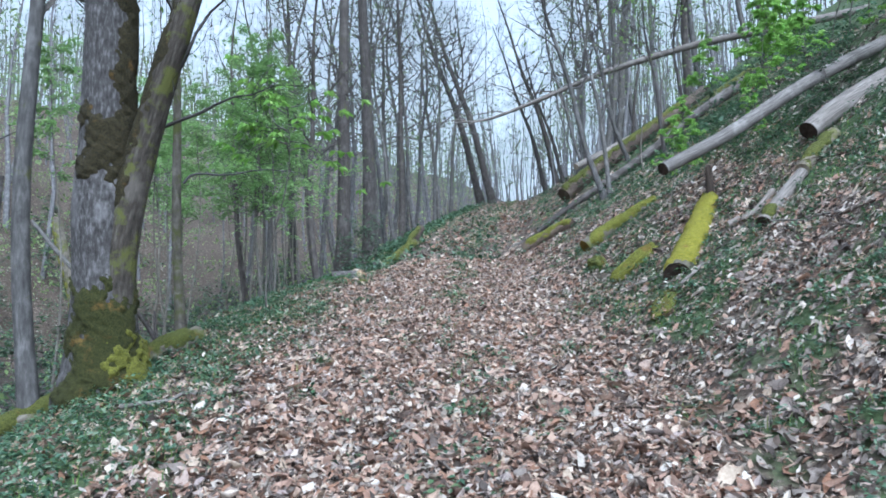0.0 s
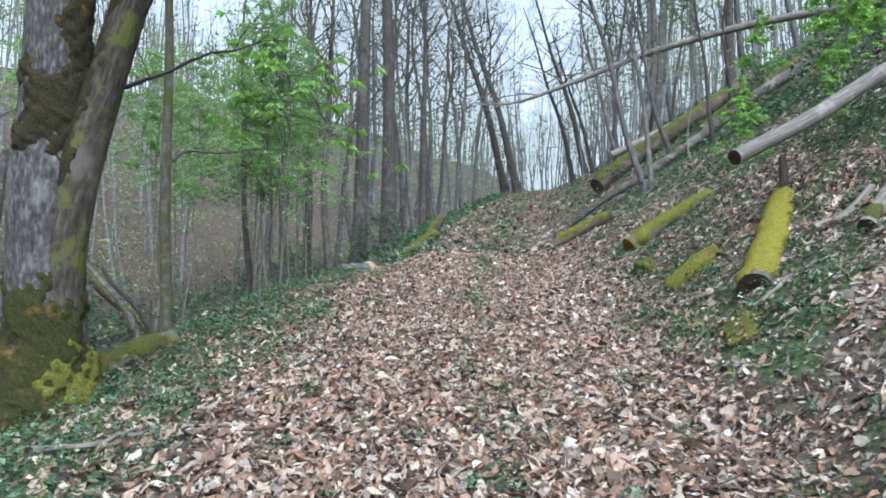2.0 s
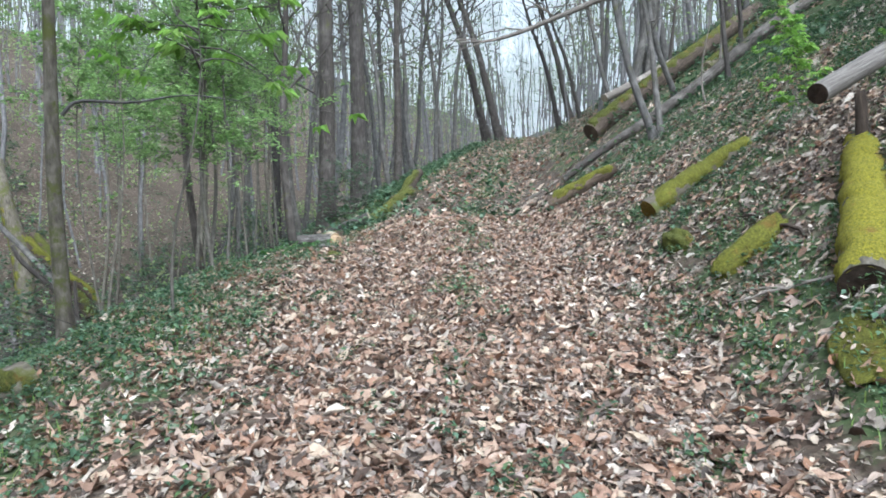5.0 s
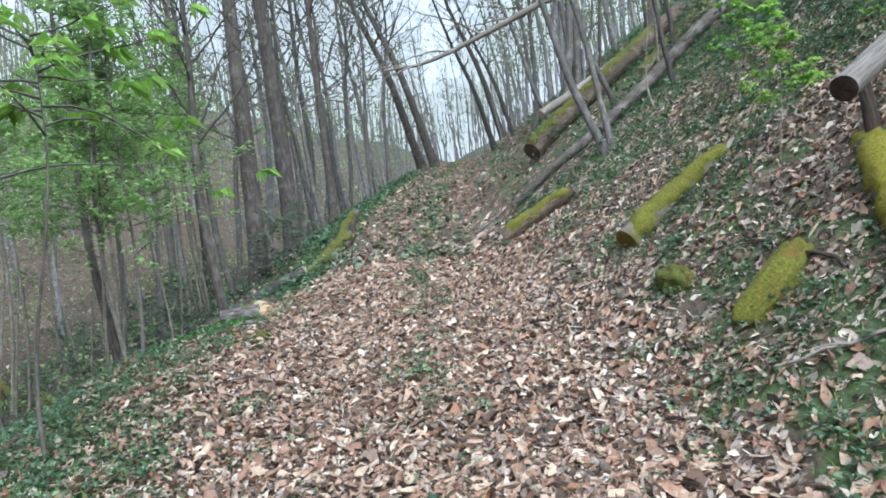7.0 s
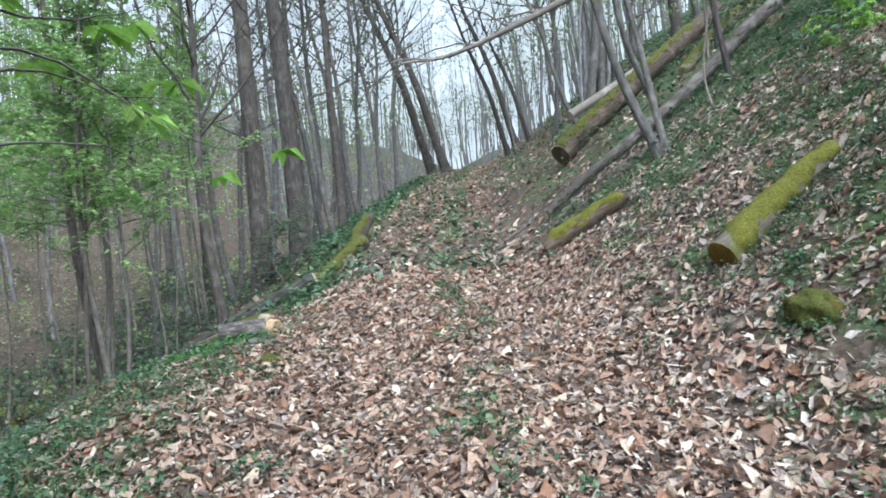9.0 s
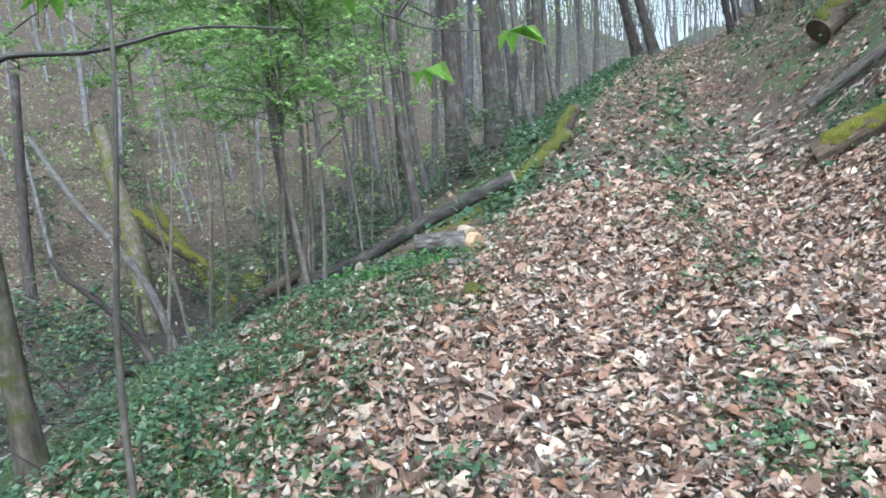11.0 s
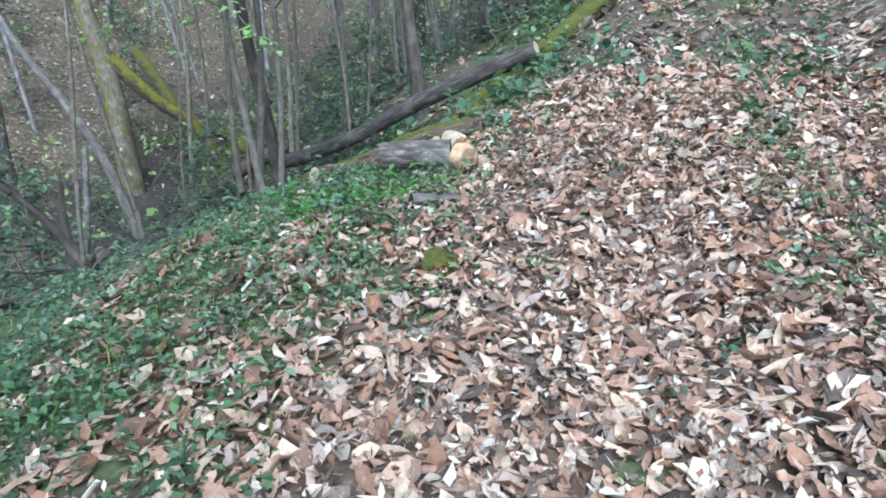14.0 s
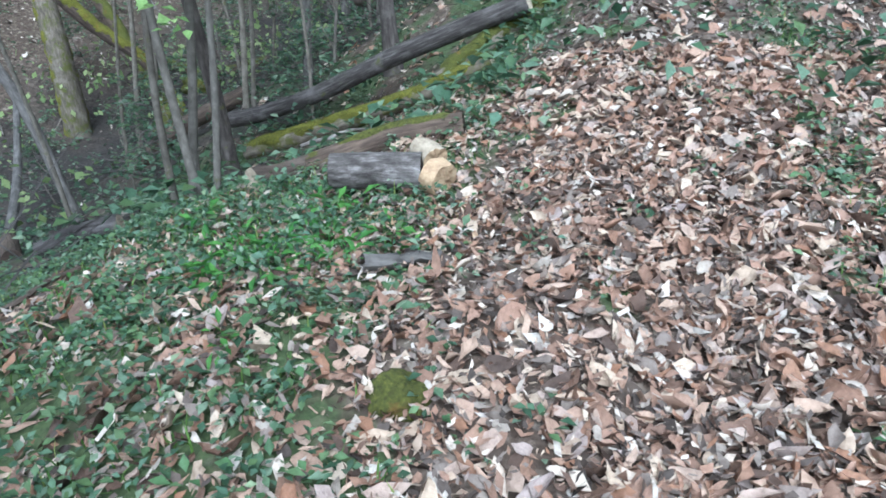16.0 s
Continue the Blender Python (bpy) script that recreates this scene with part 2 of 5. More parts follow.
def height(x, y):
    """The ground: a climbing track cut into a hillside, a ravine with a creek beside it, and the slope across."""
    x, y = np.asarray(x, float), np.asarray(y, float)
    u = x - centre(y)
    base = 0.158 * np.clip(y, -25, 15) + 0.185 * np.clip(y - 15, 0, 27) + 0.05 * np.clip(y - 42, 0, 18) + (0.18 + 0.03 * waves(x, y, 60, 9)) * np.clip(y - 60, 0, 110)
    r = np.maximum(u - np.interp(y, (7, 12), (1.3, 0.8)), 0)
    up = 0.65 * r * r / (r + 0.4)
    up = 34 * np.tanh(up / 34)
    l = np.maximum(-(u + np.interp(y, (9, 12.3, 14.6, 25), (2.2, 2.1, 1.35, 1.3))), 0)
    down = np.minimum(0.5 * l * l / (l + np.interp(y, (12.3, 14.6, 22), (1.2, 0.5, 0.9))), 4.6)
    far = np.maximum(-u - 12, 0)
    over = 0.45 * far * far / (far + 2)
    over = 26 * np.tanh(over / 26)
    off = smooth(0.9, 3.0, np.abs(u + 0.4))
    rough = waves(x, y, 2.2, 1) * (0.02 + 0.06 * off) + waves(x, y, 0.55, 2) * (0.012 + 0.018 * off)
    ruts = -0.05 * (np.exp(-((u + 0.75) / 0.3) ** 2) + np.exp(-((u - 0.65) / 0.3) ** 2)) * smooth(4, 14, y)
    shoulder = -0.14 * smooth(11.0, 12.2, y) * smooth(20, 17, y) * smooth(-1.1, -1.8, u) * smooth(-6.0, -4.0, u)
    shoulder = shoulder - 0.22 * smooth(14.0, 15.2, y) * smooth(19, 17.2, y) * smooth(-1.7, -2.5, u) * smooth(-6.5, -5.0, u)
    shoulder = shoulder - 0.10 * smooth(12.6, 13.6, y) * smooth(17.5, 15.5, y) * smooth(-2.2, -3.0, u) * smooth(-7.0, -5.5, u)
    over = over + 1.6 * waves(x, y, 26, 8) * smooth(-16, -34, u)
    return base + up - down + over + rough + ruts + shoulder


def spot(x, y, lift=0.0):
    return Vector((x, y, float(height(x, y)) + lift))


class Shape:
    """Points, faces and UVs gathered for one mesh."""

    def __init__(self):
        self.v, self.f, self.uv, self.n = [], [], [], 0

    def add(self, verts, faces, uvs=None):
        self.v.append(np.asarray(verts, float))
        self.f.extend([tuple(i + self.n for i in f) for f in faces])
        self.uv.append(np.zeros((len(verts), 2)) if uvs is None else np.asarray(uvs, float))
        self.n += len(verts)

    def mesh(self, name, mat, origin=(0, 0, 0), flat=False):
        me = bpy.data.meshes.new(name)
        v = np.concatenate(self.v) - np.asarray(origin)
        me.from_pydata(v.tolist(), [], self.f)
        uv = np.concatenate(self.uv)
        loops = np.zeros(len(me.loops), np.int32)
        me.loops.foreach_get("vertex_index", loops)
        me.uv_layers.new(name="UVMap").data.foreach_set("uv", uv[loops].astype(np.float32).ravel())
        if not flat:
            me.polygons.foreach_set("use_smooth", np.ones(len(me.polygons), bool))
        me.materials.append(mat)
        return me


def thing(name, base, label, category, group="", kind=""):
    ob = new(name)
    ob.empty_display_size = 0.2
    ob.location = base
    return tagged(ob, label, category, group, kind)


def part(name, shape, mat, parent, label="", flat=False, kind=""):
    root = parent
    origin = Vector((0, 0, 0))
    while root is not None:
        origin += root.location
        root = root.parent
    ob = new(name, shape.mesh(name, mat, origin, flat))
    ob.parent = parent
    return tagged(ob, label, kind=kind)


def on(x, y, up=0.0):
    """A point that far above the ground."""
    return (x, y, float(height(x, y)) + up)


def curve_through(points, n):
    """n points on a smooth line through the given ones (Catmull-Rom)."""
    p = np.asarray([tuple(q) for q in points], float)
    p = np.vstack([2 * p[0] - p[1], p, 2 * p[-1] - p[-2]])
    out = []
    for s in np.linspace(0, len(p) - 3 - 1e-6, n):
        i, t = int(s), s - int(s)
        a, b, c, d = p[i:i + 4]
        out.append(0.5 * (2 * b + (c - a) * t + (2 * a - 5 * b + 4 * c - d) * t * t + (3 * b - a - 3 * c + d) * t ** 3))
    return np.array(out)


def frames_along(p):
    """Side and up vectors along a line of points."""
    d = np.gradient(p, axis=0)
    d /= np.linalg.norm(d, axis=1)[:, None] + 1e-9
    ref = np.array([0, 0, 1.0]) if abs(d[:, 2]).mean() < 0.8 else np.array([1.0, 0, 0])
    side = np.cross(d, ref)
    side /= np.linalg.norm(side, axis=1)[:, None] + 1e-9
    up = np.cross(side, d)
    return d, side, up


def tube(shape, points, radii, sides=10, rough=0.0, seed=0, window=None, lift=0.0, closed=True, lobes=0.0):
    """A round stem along points. window: (from, to) angles of a partial shell, whose edges sink into the stem."""
    p = np.asarray(points, float)
    r = np.asarray(radii, float)
    d, side, up = frames_along(p)
    length = np.concatenate([[0], np.cumsum(np.linalg.norm(np.diff(p, axis=0), axis=1))])
    if window is None:
        a = np.linspace(0, 2 * math.pi, sides + 1)
    else:
        a = np.linspace(radians(window[0]), radians(window[1]), sides + 1)
    A, L = np.meshgrid(a, length)
    R = np.repeat(r[:, None], sides + 1, 1)
    g = np.random.default_rng(seed)
    if rough or lobes:
        ph = g.uniform(0, 6.28, 12)
        w = sum(np.sin(k * A + ph[k] + L * (1.3 + 0.7 * k) / (k * 0.35 + 0.6)) / k for k in (2, 3, 5, 8)) * 0.5
        w2 = sum(np.sin(k * A + ph[k - 3] + L * (7.0 + k)) for k in (7, 9, 11)) / 3
        R = R * (1 + rough * (w + 0.35 * w2) + lobes * np.sin(5 * A + ph[0]))
    if window is not None:
        # a coat with a ragged rim: where the wandering edge runs out, it dips under the bark
        t = np.linspace(0, 1, sides + 1)[None, :]
        k = np.linspace(0, 1, len(p))[:, None]
        total = max(length[-1], 0.1)
        inner = np.minimum(np.minimum(t, 1 - t) * 3.2, np.minimum(k, 1 - k) * total * 5.0)
        ph = g.uniform(0, 6.28, 8)
        X, Y = A * r.mean() * 9, L * 9
        rag = (np.sin(X * 1.3 + 1.1 * Y + ph[0]) + np.sin(1.7 * Y - X + ph[1]) + 0.8 * np.sin(2.9 * X + ph[2]) * np.sin(2.3 * Y + ph[3]) + 0.6 * np.sin(5.1 * X + 4.2 * Y + ph[4]) + 0.5 * np.sin(6.3 * Y - 4.4 * X + ph[5])) / 3
        coat = np.clip(inner, 0, 1.2) - 0.48 + 0.75 * rag
        R = R + lift * np.clip(coat * 1.6, -1.2, 1.0) + lift * 0.25 * g.uniform(-1, 1, R.shape) * (coat > 0)
    P = p[:, None, :] + R[..., None] * (np.cos(A)[..., None] * side[:, None, :] + np.sin(A)[..., None] * up[:, None, :])
    n = sides + 1
    faces = [(i * n + j, i * n + j + 1, (i + 1) * n + j + 1, (i + 1) * n + j) for i in range(len(p) - 1) for j in range(sides)]
    uv = np.stack([A * R.mean() if window is None else A * r.mean(), L], -1).reshape(-1, 2)
    shape.add(P.reshape(-1, 3), faces, uv)
    return P


def cap(shape, ring, bulge=0.0, normal=None, jag=0.0, seed=0):
    """Closes a ring with rows of points towards its middle, so that the face is a little uneven."""
    g = np.random.default_rng(seed)
    ring = np.asarray(ring)[:-1]
    c = ring.mean(0)
    n = len(ring)
    rows = [ring]
    for k in (0.86, 0.6, 0.3):
        q = c + (ring - c) * k
        if normal is not None:
            q = q + np.asarray(normal) * (bulge * (1 - k) + jag * g.uniform(-1, 1, (n, 1)))
        rows.append(q)
    verts = np.vstack(rows + [c[None] + (0 if normal is None else np.asarray(normal) * bulge)])
    faces = []
    for i in range(3):
        faces += [(i * n + j, i * n + (j + 1) % n, (i + 1) * n + (j + 1) % n, (i + 1) * n + j) for j in range(n)]
    faces += [(3 * n + j, 3 * n + (j + 1) % n, 4 * n) for j in range(n)]
    shape.add(verts, faces)


# ---- ground ----
def steps(near0, near1, d, lo, hi, grow=1.13):
    s = list(np.arange(near0, near1, d))
    q, w = near1, d
    while q < hi:
        s.append(q)
        w = min(w * grow, 25)
        q += w
    s.append(hi)
    q, w = near0 - d, d
    while q > lo:
        s.insert(0, q)
        w = min(w * grow, 25)
        q -= w
    s.insert(0, lo)
    return np.array(s)


def build_ground():
    xs, ys = steps(-5.5, 4.5, 0.085, -420, 420), steps(1.5, 19, 0.085, -420, 480)
    X, Y = np.meshgrid(xs, ys)
    Z = height(X, Y)
    n = len(xs)
    idx = np.arange(len(xs) * len(ys)).reshape(len(ys), n)
    quads = np.stack([idx[:-1, :-1], idx[:-1, 1:], idx[1:, 1:], idx[1:, :-1]], -1).reshape(-1, 4)
    me = bpy.data.meshes.new("ground")
    me.from_pydata(np.stack([X, Y, Z], -1).reshape(-1, 3).tolist(), [], quads.tolist())
    me.polygons.foreach_set("use_smooth", np.ones(len(me.polygons), bool))
    u = X - centre(Y)
    mud = np.exp(-((u + 11 + waves(X, Y, 6, 5)) / 2.2) ** 2) * 0.95
    mud = np.clip(mud + 0.95 * smooth(-3.8, -6.0, u) * smooth(-17, -12, u) * np.clip(0.5 + waves(X, Y, 1.7, 6) + 0.5 * waves(X, Y, 0.5, 7), 0, 1), 0, 1)
    green = green_cover(X, Y)
    col = np.stack([mud, green, np.exp(-((X - 2.3) / 0.9) ** 2 - ((Y - 37) / 1.6) ** 2), np.ones_like(u)], -1).reshape(-1, 4)
    me.color_attributes.new("zone", "FLOAT_COLOR", "POINT").data.foreach_set("color", col.astype(np.float32).ravel())
    me.materials.append(GROUND)
    return tagged(new("ground", me), "forest floor of leaf litter and moss on a sloping track", "ground", "", "structure")


def green_cover(X, Y):
    """How thick herbs and grass stand, 0 to 1."""
    u = X - centre(Y)
    start = np.interp(Y, (2, 8), (-0.9, -0.75))
    left = smooth(start, start - 1.7, u) * (0.46 + 0.2 * waves(X, Y, 2.5, 11) + 0.4 * waves(X, Y, 0.8, 17)) * (1 - 0.8 * smooth(-6.5, -10, u))
    strip = np.exp(-((u + 0.05) / 0.3) ** 2) * np.interp(Y, (0, 6, 12, 18, 45), (0.4, 0.4, 0.45, 0.6, 1.0)) * (0.65 + 0.45 * waves(X, Y, 1.4, 12))
    right = smooth(0.9, 2.0, u) * (0.36 + 0.35 * smooth(3.2, 5.0, u) + 0.35 * waves(X, Y, 1.9, 13) + 0.25 * waves(X, Y, 0.7, 18))
    clear = 1 - 0.85 * np.exp(-((X + 4.2) / 1.5) ** 2 - ((Y - 15.3) / 1.7) ** 2)
    rim = np.exp(-((u + 2.7) / 0.6) ** 2) * np.interp(Y, (0, 10, 16, 40), (0.4, 0.45, 0.5, 1.0))
    return np.clip((left * (1 - 0.15 * smooth(-5.5, -8.5, u)) + rim) * clear + strip + right + 0.9 * np.clip(waves(X, Y, 0.9, 19) - 0.5, 0, 0.5), 0, 1)


build_ground()


# ---- fallen logs ----
def fallen_log(points, r0, r1, mat, label, end=CUT_OLD, moss=None, moss_window=(20, 160), moss_span=(0.0, 1.0), n=18, sides=18, rough=0.06,
               far_end=None, moss_lift=0.03, seed=0, name="fallen_log", moss_label="thick yellow-green moss"):
    """A stem lying along points, its first point the end that shows; bark, sawn or broken ends, a coat of moss."""
    line = curve_through(points, n)
    base = line[0]
    ob = thing(name, Vector(base), label, "log")
    radii = np.linspace(r0, r1, n)
    s = Shape()
    P = tube(s, line, radii, sides, rough, seed)
    part("bark", s, mat, ob)
    d = line[0] - line[1]
    e = Shape()
    cap(e, P[0], 0.0, d / np.linalg.norm(d), 0.01, seed)
    part("cut_end", e, end, ob)
    d = line[-1] - line[-2]
    e = Shape()
    cap(e, P[-1], 0.0, d / np.linalg.norm(d), 0.01, seed + 1)
    part("cut_end", e, far_end or end, ob)
    if moss:
        m = Shape()
        k0, k1 = int(moss_span[0] * (n - 1)), int(moss_span[1] * (n - 1))
        fine = curve_through(line[k0:k1 + 1], max(8, int(np.linalg.norm(line[k1] - line[k0]) / 0.04)))
        tube(m, fine, np.linspace(radii[k0], radii[k1], len(fine)) * 1.01, 22, rough, seed, moss_window, moss_lift)
        part("moss", m, moss, ob, moss_label)
    return ob


V = Vector
# slope above the track
fallen_log([(1.83, 7.16, 1.66), (2.3, 8.1, 2.13), (2.86, 9.25, 2.72)], 0.15, 0.14, BARK_MOSSY, "log thickly coated in bright yellow-green moss on the slope", CUT_DARK, MOSS, (-35, 215), (0.0, 1.0), rough=0.05, moss_lift=0.025, seed=3)
fallen_log([(1.92, 7.97, 2.93), (2.9, 8.62, 3.47), (3.99, 9.35, 4.17), (5.0, 10.05, 4.75), (6.6, 11.2, 5.6), (7.6, 11.9, 6.05)], 0.075, 0.11, BARK_POLE, "long barkless grey pole propped above the slope", CUT_DARK, n=26, seed=4, rough=0.04)
fallen_log([(3.93, 8.78, 3.50), (4.6, 9.1, 3.95), (6.2, 9.9, 4.85)], 0.12, 0.15, BARK_POLE, "grey weathered log with a dark sawn end on the slope", CUT_DARK, n=20, seed=5, rough=0.05)
fallen_log([on(2.70, 7.12, 0.06), on(3.05, 7.5, 0.06), on(3.4, 7.8, 0.06)], 0.075, 0.065, BARK_POLE, "pale broken log half coated in moss on the slope", CUT_DARK, MOSS_DARK, (10, 150), (0.0, 0.45), seed=6, rough=0.08)
fallen_log([on(3.42, 7.84, 0.07), on(3.75, 8.15, 0.07), on(4.1, 8.5, 0.07)], 0.085, 0.08, BARK_MOSSY, "short mossy log piece lying on the slope", CUT_OLD, MOSS_DARK, (0, 180), seed=7)
fallen_log([on(2.55, 7.75, 0.05), on(2.85, 7.78, 0.05), on(3.1, 7.85, 0.05)], 0.04, 0.035, BARK_POLE, "short barkless branch piece lying on leaves", CUT_OLD, seed=8, name="fallen_branch")
fallen_log([on(1.33, 10.55, 0.11), on(1.85, 10.75, 0.10), on(2.30, 10.95, 0.05), on(2.6, 11.08, -0.03)], 0.135, 0.075, BARK_MOSSY, "moss-covered log with a rusty brown end on the slope", MOSS_RUST, MOSS_MID, (-30, 210), seed=9, moss_lift=0.03, rough=0.12)
fallen_log([on(0.50, 13.85, 0.10), on(0.95, 13.75, 0.11), on(1.5, 13.6, 0.08)], 0.13, 0.11, BARK_ROT, "half-buried rotten log with moss beside the track", CUT_DARK, MOSS_MID, (-10, 200), seed=10, rough=0.16)
fallen_log([on(1.95, 20.1, 0.33), on(3.1, 20.9, 0.28), on(4.2, 21.6, 0.3), on(7.2, 23.6, 0.3)], 0.23, 0.21, BARK_ROT, "large rotten trunk with mossy top and reddish broken end", BARK_ROT, MOSS_DARK, (30, 150), (0, 0.95), n=26, seed=11, moss_lift=0.05, rough=0.1)
fallen_log([on(2.45, 21.2, 0.75), on(3.6, 22.0, 0.6), on(5.2, 23.2, 0.4)], 0.11, 0.1, BARK_POLE, "grey barkless trunk lying beside a mossy trunk", CUT_OLD, seed=12)
fallen_log([on(0.90, 15.95, 0.14), on(1.6, 16.05, 0.16), on(2.4, 16.2, 0.2), on(3.6, 16.7, 0.2), on(5.2, 17.6, 0.2), on(7.4, 18.9, 0.15)], 0.06, 0.14, BARK_LOG, "long grey fallen trunk lying down the slope", CUT_OLD, n=34, seed=13)
fallen_log([on(4.6, 19.6, 0.1), on(6.2, 20.6, 0.12), on(8.5, 22.0, 0.1)], 0.12, 0.12, BARK_MOSSY, "mossy fallen trunk high on the slope", CUT_OLD, MOSS_DARK, (20, 160), seed=14)

# snag and leaning dead tree above the track
def broken_stub():
    ob = thing("broken_stub", V((2.80, 9.12, 2.55)), "short dark broken stub standing beside a mossy log", "stump")
    s = Shape()
    P = tube(s, curve_through([(2.79, 9.10, 2.5), (2.80, 9.13, 2.85), (2.79, 9.15, 3.14)], 10), np.linspace(0.065, 0.045, 10), 12, 0.12, 4)
    part("wood", s, BARK_ROT, ob)
    e = Shape()
    cap(e, P[-1], 0.03, (0, 0, 1), 0.03, 2)
    part("broken_top", e, CUT_DARK, ob)


broken_stub()


def limb(shape, start, way, length, r, g, sides=5, n=7, droop=0.0, wander=0.12):
    """One crooked branch; returns its points."""
    p, d = [np.array(start, float)], np.array(way, float)
    d /= np.linalg.norm(d)
    for i in range(n - 1):
        d = d + g.normal(0, wander, 3) + np.array([0, 0, -droop])
        d /= np.linalg.norm(d)
        p.append(p[-1] + d * length / (n - 1))
    p = np.array(p)
    tube(shape, p, np.linspace(r, max(r * 0.25, 0.002), n), sides, 0.0)
    return p


def twigs(shape, line, g, count, length, r, sub=3, up=0.25):
    for _ in range(count):
        i = g.integers(len(line) // 4, len(line))
        d = g.normal(0, 1, 3) + np.array([0, 0, up])
        q = limb(shape, line[i], d, length * g.uniform(0.5, 1.2), r, g, 3, 5, 0.0, 0.25)
        for _ in range(sub):
            limb(shape, q[g.integers(1, 5)], g.normal(0, 1, 3) + (q[-1] - q[0]), length * g.uniform(0.25, 0.6), r * 0.6, g, 3, 3, 0.0, 0.25)


def leaning_dead_tree():
    g = np.random.default_rng(21)
    line = curve_through([(10.5, 18.3, 9.0), (8.0, 18.6, 8.66), (5.6, 19.2, 8.45), (3.2, 19.7, 7.95), (1.3, 19.4, 7.15), (-0.2, 19.1, 6.55), (-1.2, 19.0, 6.45)], 40)
    ob = thing("leaning_dead_tree", V((10.5, 18.3, float(height(10.5, 18.3)))), "long bare grey dead tree fallen out over the track", "dead tree")
    s = Shape()
    tube(s, line, np.interp(np.linspace(0, 1, 40), (0, 0.5, 0.75, 1), (0.12, 0.09, 0.055, 0.02)), 12, 0.04, 3)
    part("trunk", s, BARK_POLE, ob)
    b = Shape()
    for i, way, ln in ((24, (-0.8, 0.2, 0.5), 2.6), (27, (-0.7, -0.3, 0.6), 2.2), (30, (-1, 0.4, 0.3), 1.8), (33, (-1, -0.2, -0.2), 1.2), (36, (-1, 0, 0.5), 1.0), (26, (0, 0.1, -1), 0.9), (24, (0.1, -0.2, -1), 0.7)):
        q = limb(b, line[i], way, ln, 0.025, g, 5, 9, 0.02, 0.16)
        twigs(b, q, g, 4, 0.7, 0.008)
    part("crown", b, BARK_POLE, ob)


leaning_dead_tree()

# verge and ravine side
fallen_log([(-2.925, 16.5, 2.341), (-3.7, 16.52, 2.02), (-4.5, 16.55, 1.67), (-5.3, 16.58, 1.27), (-6.1, 16.62, 0.95), (-6.7, 16.66, 0.78)], 0.105, 0.10, BARK_LOG, "long grey log with a pale sawn end lying across the verge", CUT_OLD, MOSS_DARK, (-60, 30), (0.1, 0.9), n=26, seed=15, rough=0.09, moss_lift=0.02, moss_label="dull green moss")
fallen_log([on(-3.15, 15.95, 0.06), on(-4.0, 16.0, 0.07), on(-5.0, 16.1, 0.09), on(-6.2, 16.2, 0.04)], 0.07, 0.11, BARK_MOSSY, "mossy log lying under a longer grey log", CUT_OLD, MOSS_MID, (0, 180), n=22, seed=16, rough=0.12)
# The near-black end paints the shadow gap between log and sawn disc.
fallen_log([(-2.66, 12.365, 1.912), (-2.88, 12.31, 1.908), (-3.10, 12.25, 1.90)], 0.095, 0.09, BARK_OLD, "short grey-barked log, sawn end coloured dark as a shadow gap", CUT_DARK, n=12, sides=22, seed=17, rough=0.05)
fallen_log([(-2.535, 12.335, 1.885), (-2.57, 12.35, 1.893), (-2.605, 12.365, 1.90)], 0.088, 0.098, CUT_FRESH, "thick freshly sawn wood disc leaning on a log", CUT_FRESH, n=8, sides=28, seed=18, rough=0.2, name="wood_disc")
fallen_log([(-2.61, 12.43, 1.955), (-2.665, 12.47, 1.975), (-2.72, 12.51, 1.985)], 0.07, 0.062, CUT_OLD, "pale sawn wood chunk lying beside a log", CUT_FRESH, n=8, sides=28, seed=19, rough=0.2, name="wood_chunk")
fallen_log([on(-2.62, 13.0, 0.05), on(-3.0, 12.92, 0.06), on(-3.5, 12.78, 0.05)], 0.075, 0.08, BARK_ROT, "low dark rotten log bedded in leaves", CUT_DARK, MOSS_DARK, (60, 130), n=14, seed=20, rough=0.1, moss_lift=0.01)
fallen_log([on(-3.84, 12.66, 0.07), on(-3.74, 12.84, 0.08), on(-3.62, 13.04, 0.08)], 0.085, 0.08, BARK_ROT, "short reddish-brown rotten log piece with a sawn end", CUT_OLD, n=10, seed=22, rough=0.06)
fallen_log([on(-2.25, 17.9, 0.16), on(-2.6, 17.3, 0.14), on(-3.1, 16.7, 0.1), on(-3.8, 16.2, 0.08)], 0.13, 0.10, BARK_MOSSY, "mossy rotten log along the edge of the track", CUT_DARK, MOSS_DARK, (0, 200), n=18, seed=23, rough=0.16)
fallen_log([on(-2.15, 18.6, 0.45), on(-2.30, 18.1, 0.30), on(-2.4, 17.6, 0.05)], 0.10, 0.16, BARK_ROT, "dark upturned rotten stump end with moss", CUT_DARK, MOSS_DARK, (30, 150), n=10, seed=24, rough=0.2)
fallen_log([on(-3.27, 7.10, 0.08), on(-3.5, 6.6, 0.07), on(-3.9, 6.0, 0.05), on(-4.5, 5.3, 0.05)], 0.125, 0.10, BARK_MOSSY, "log coated in yellow moss beside an old tree", MOSS, MOSS_DARK, (-20, 200), n=16, seed=25, moss_lift=0.03)


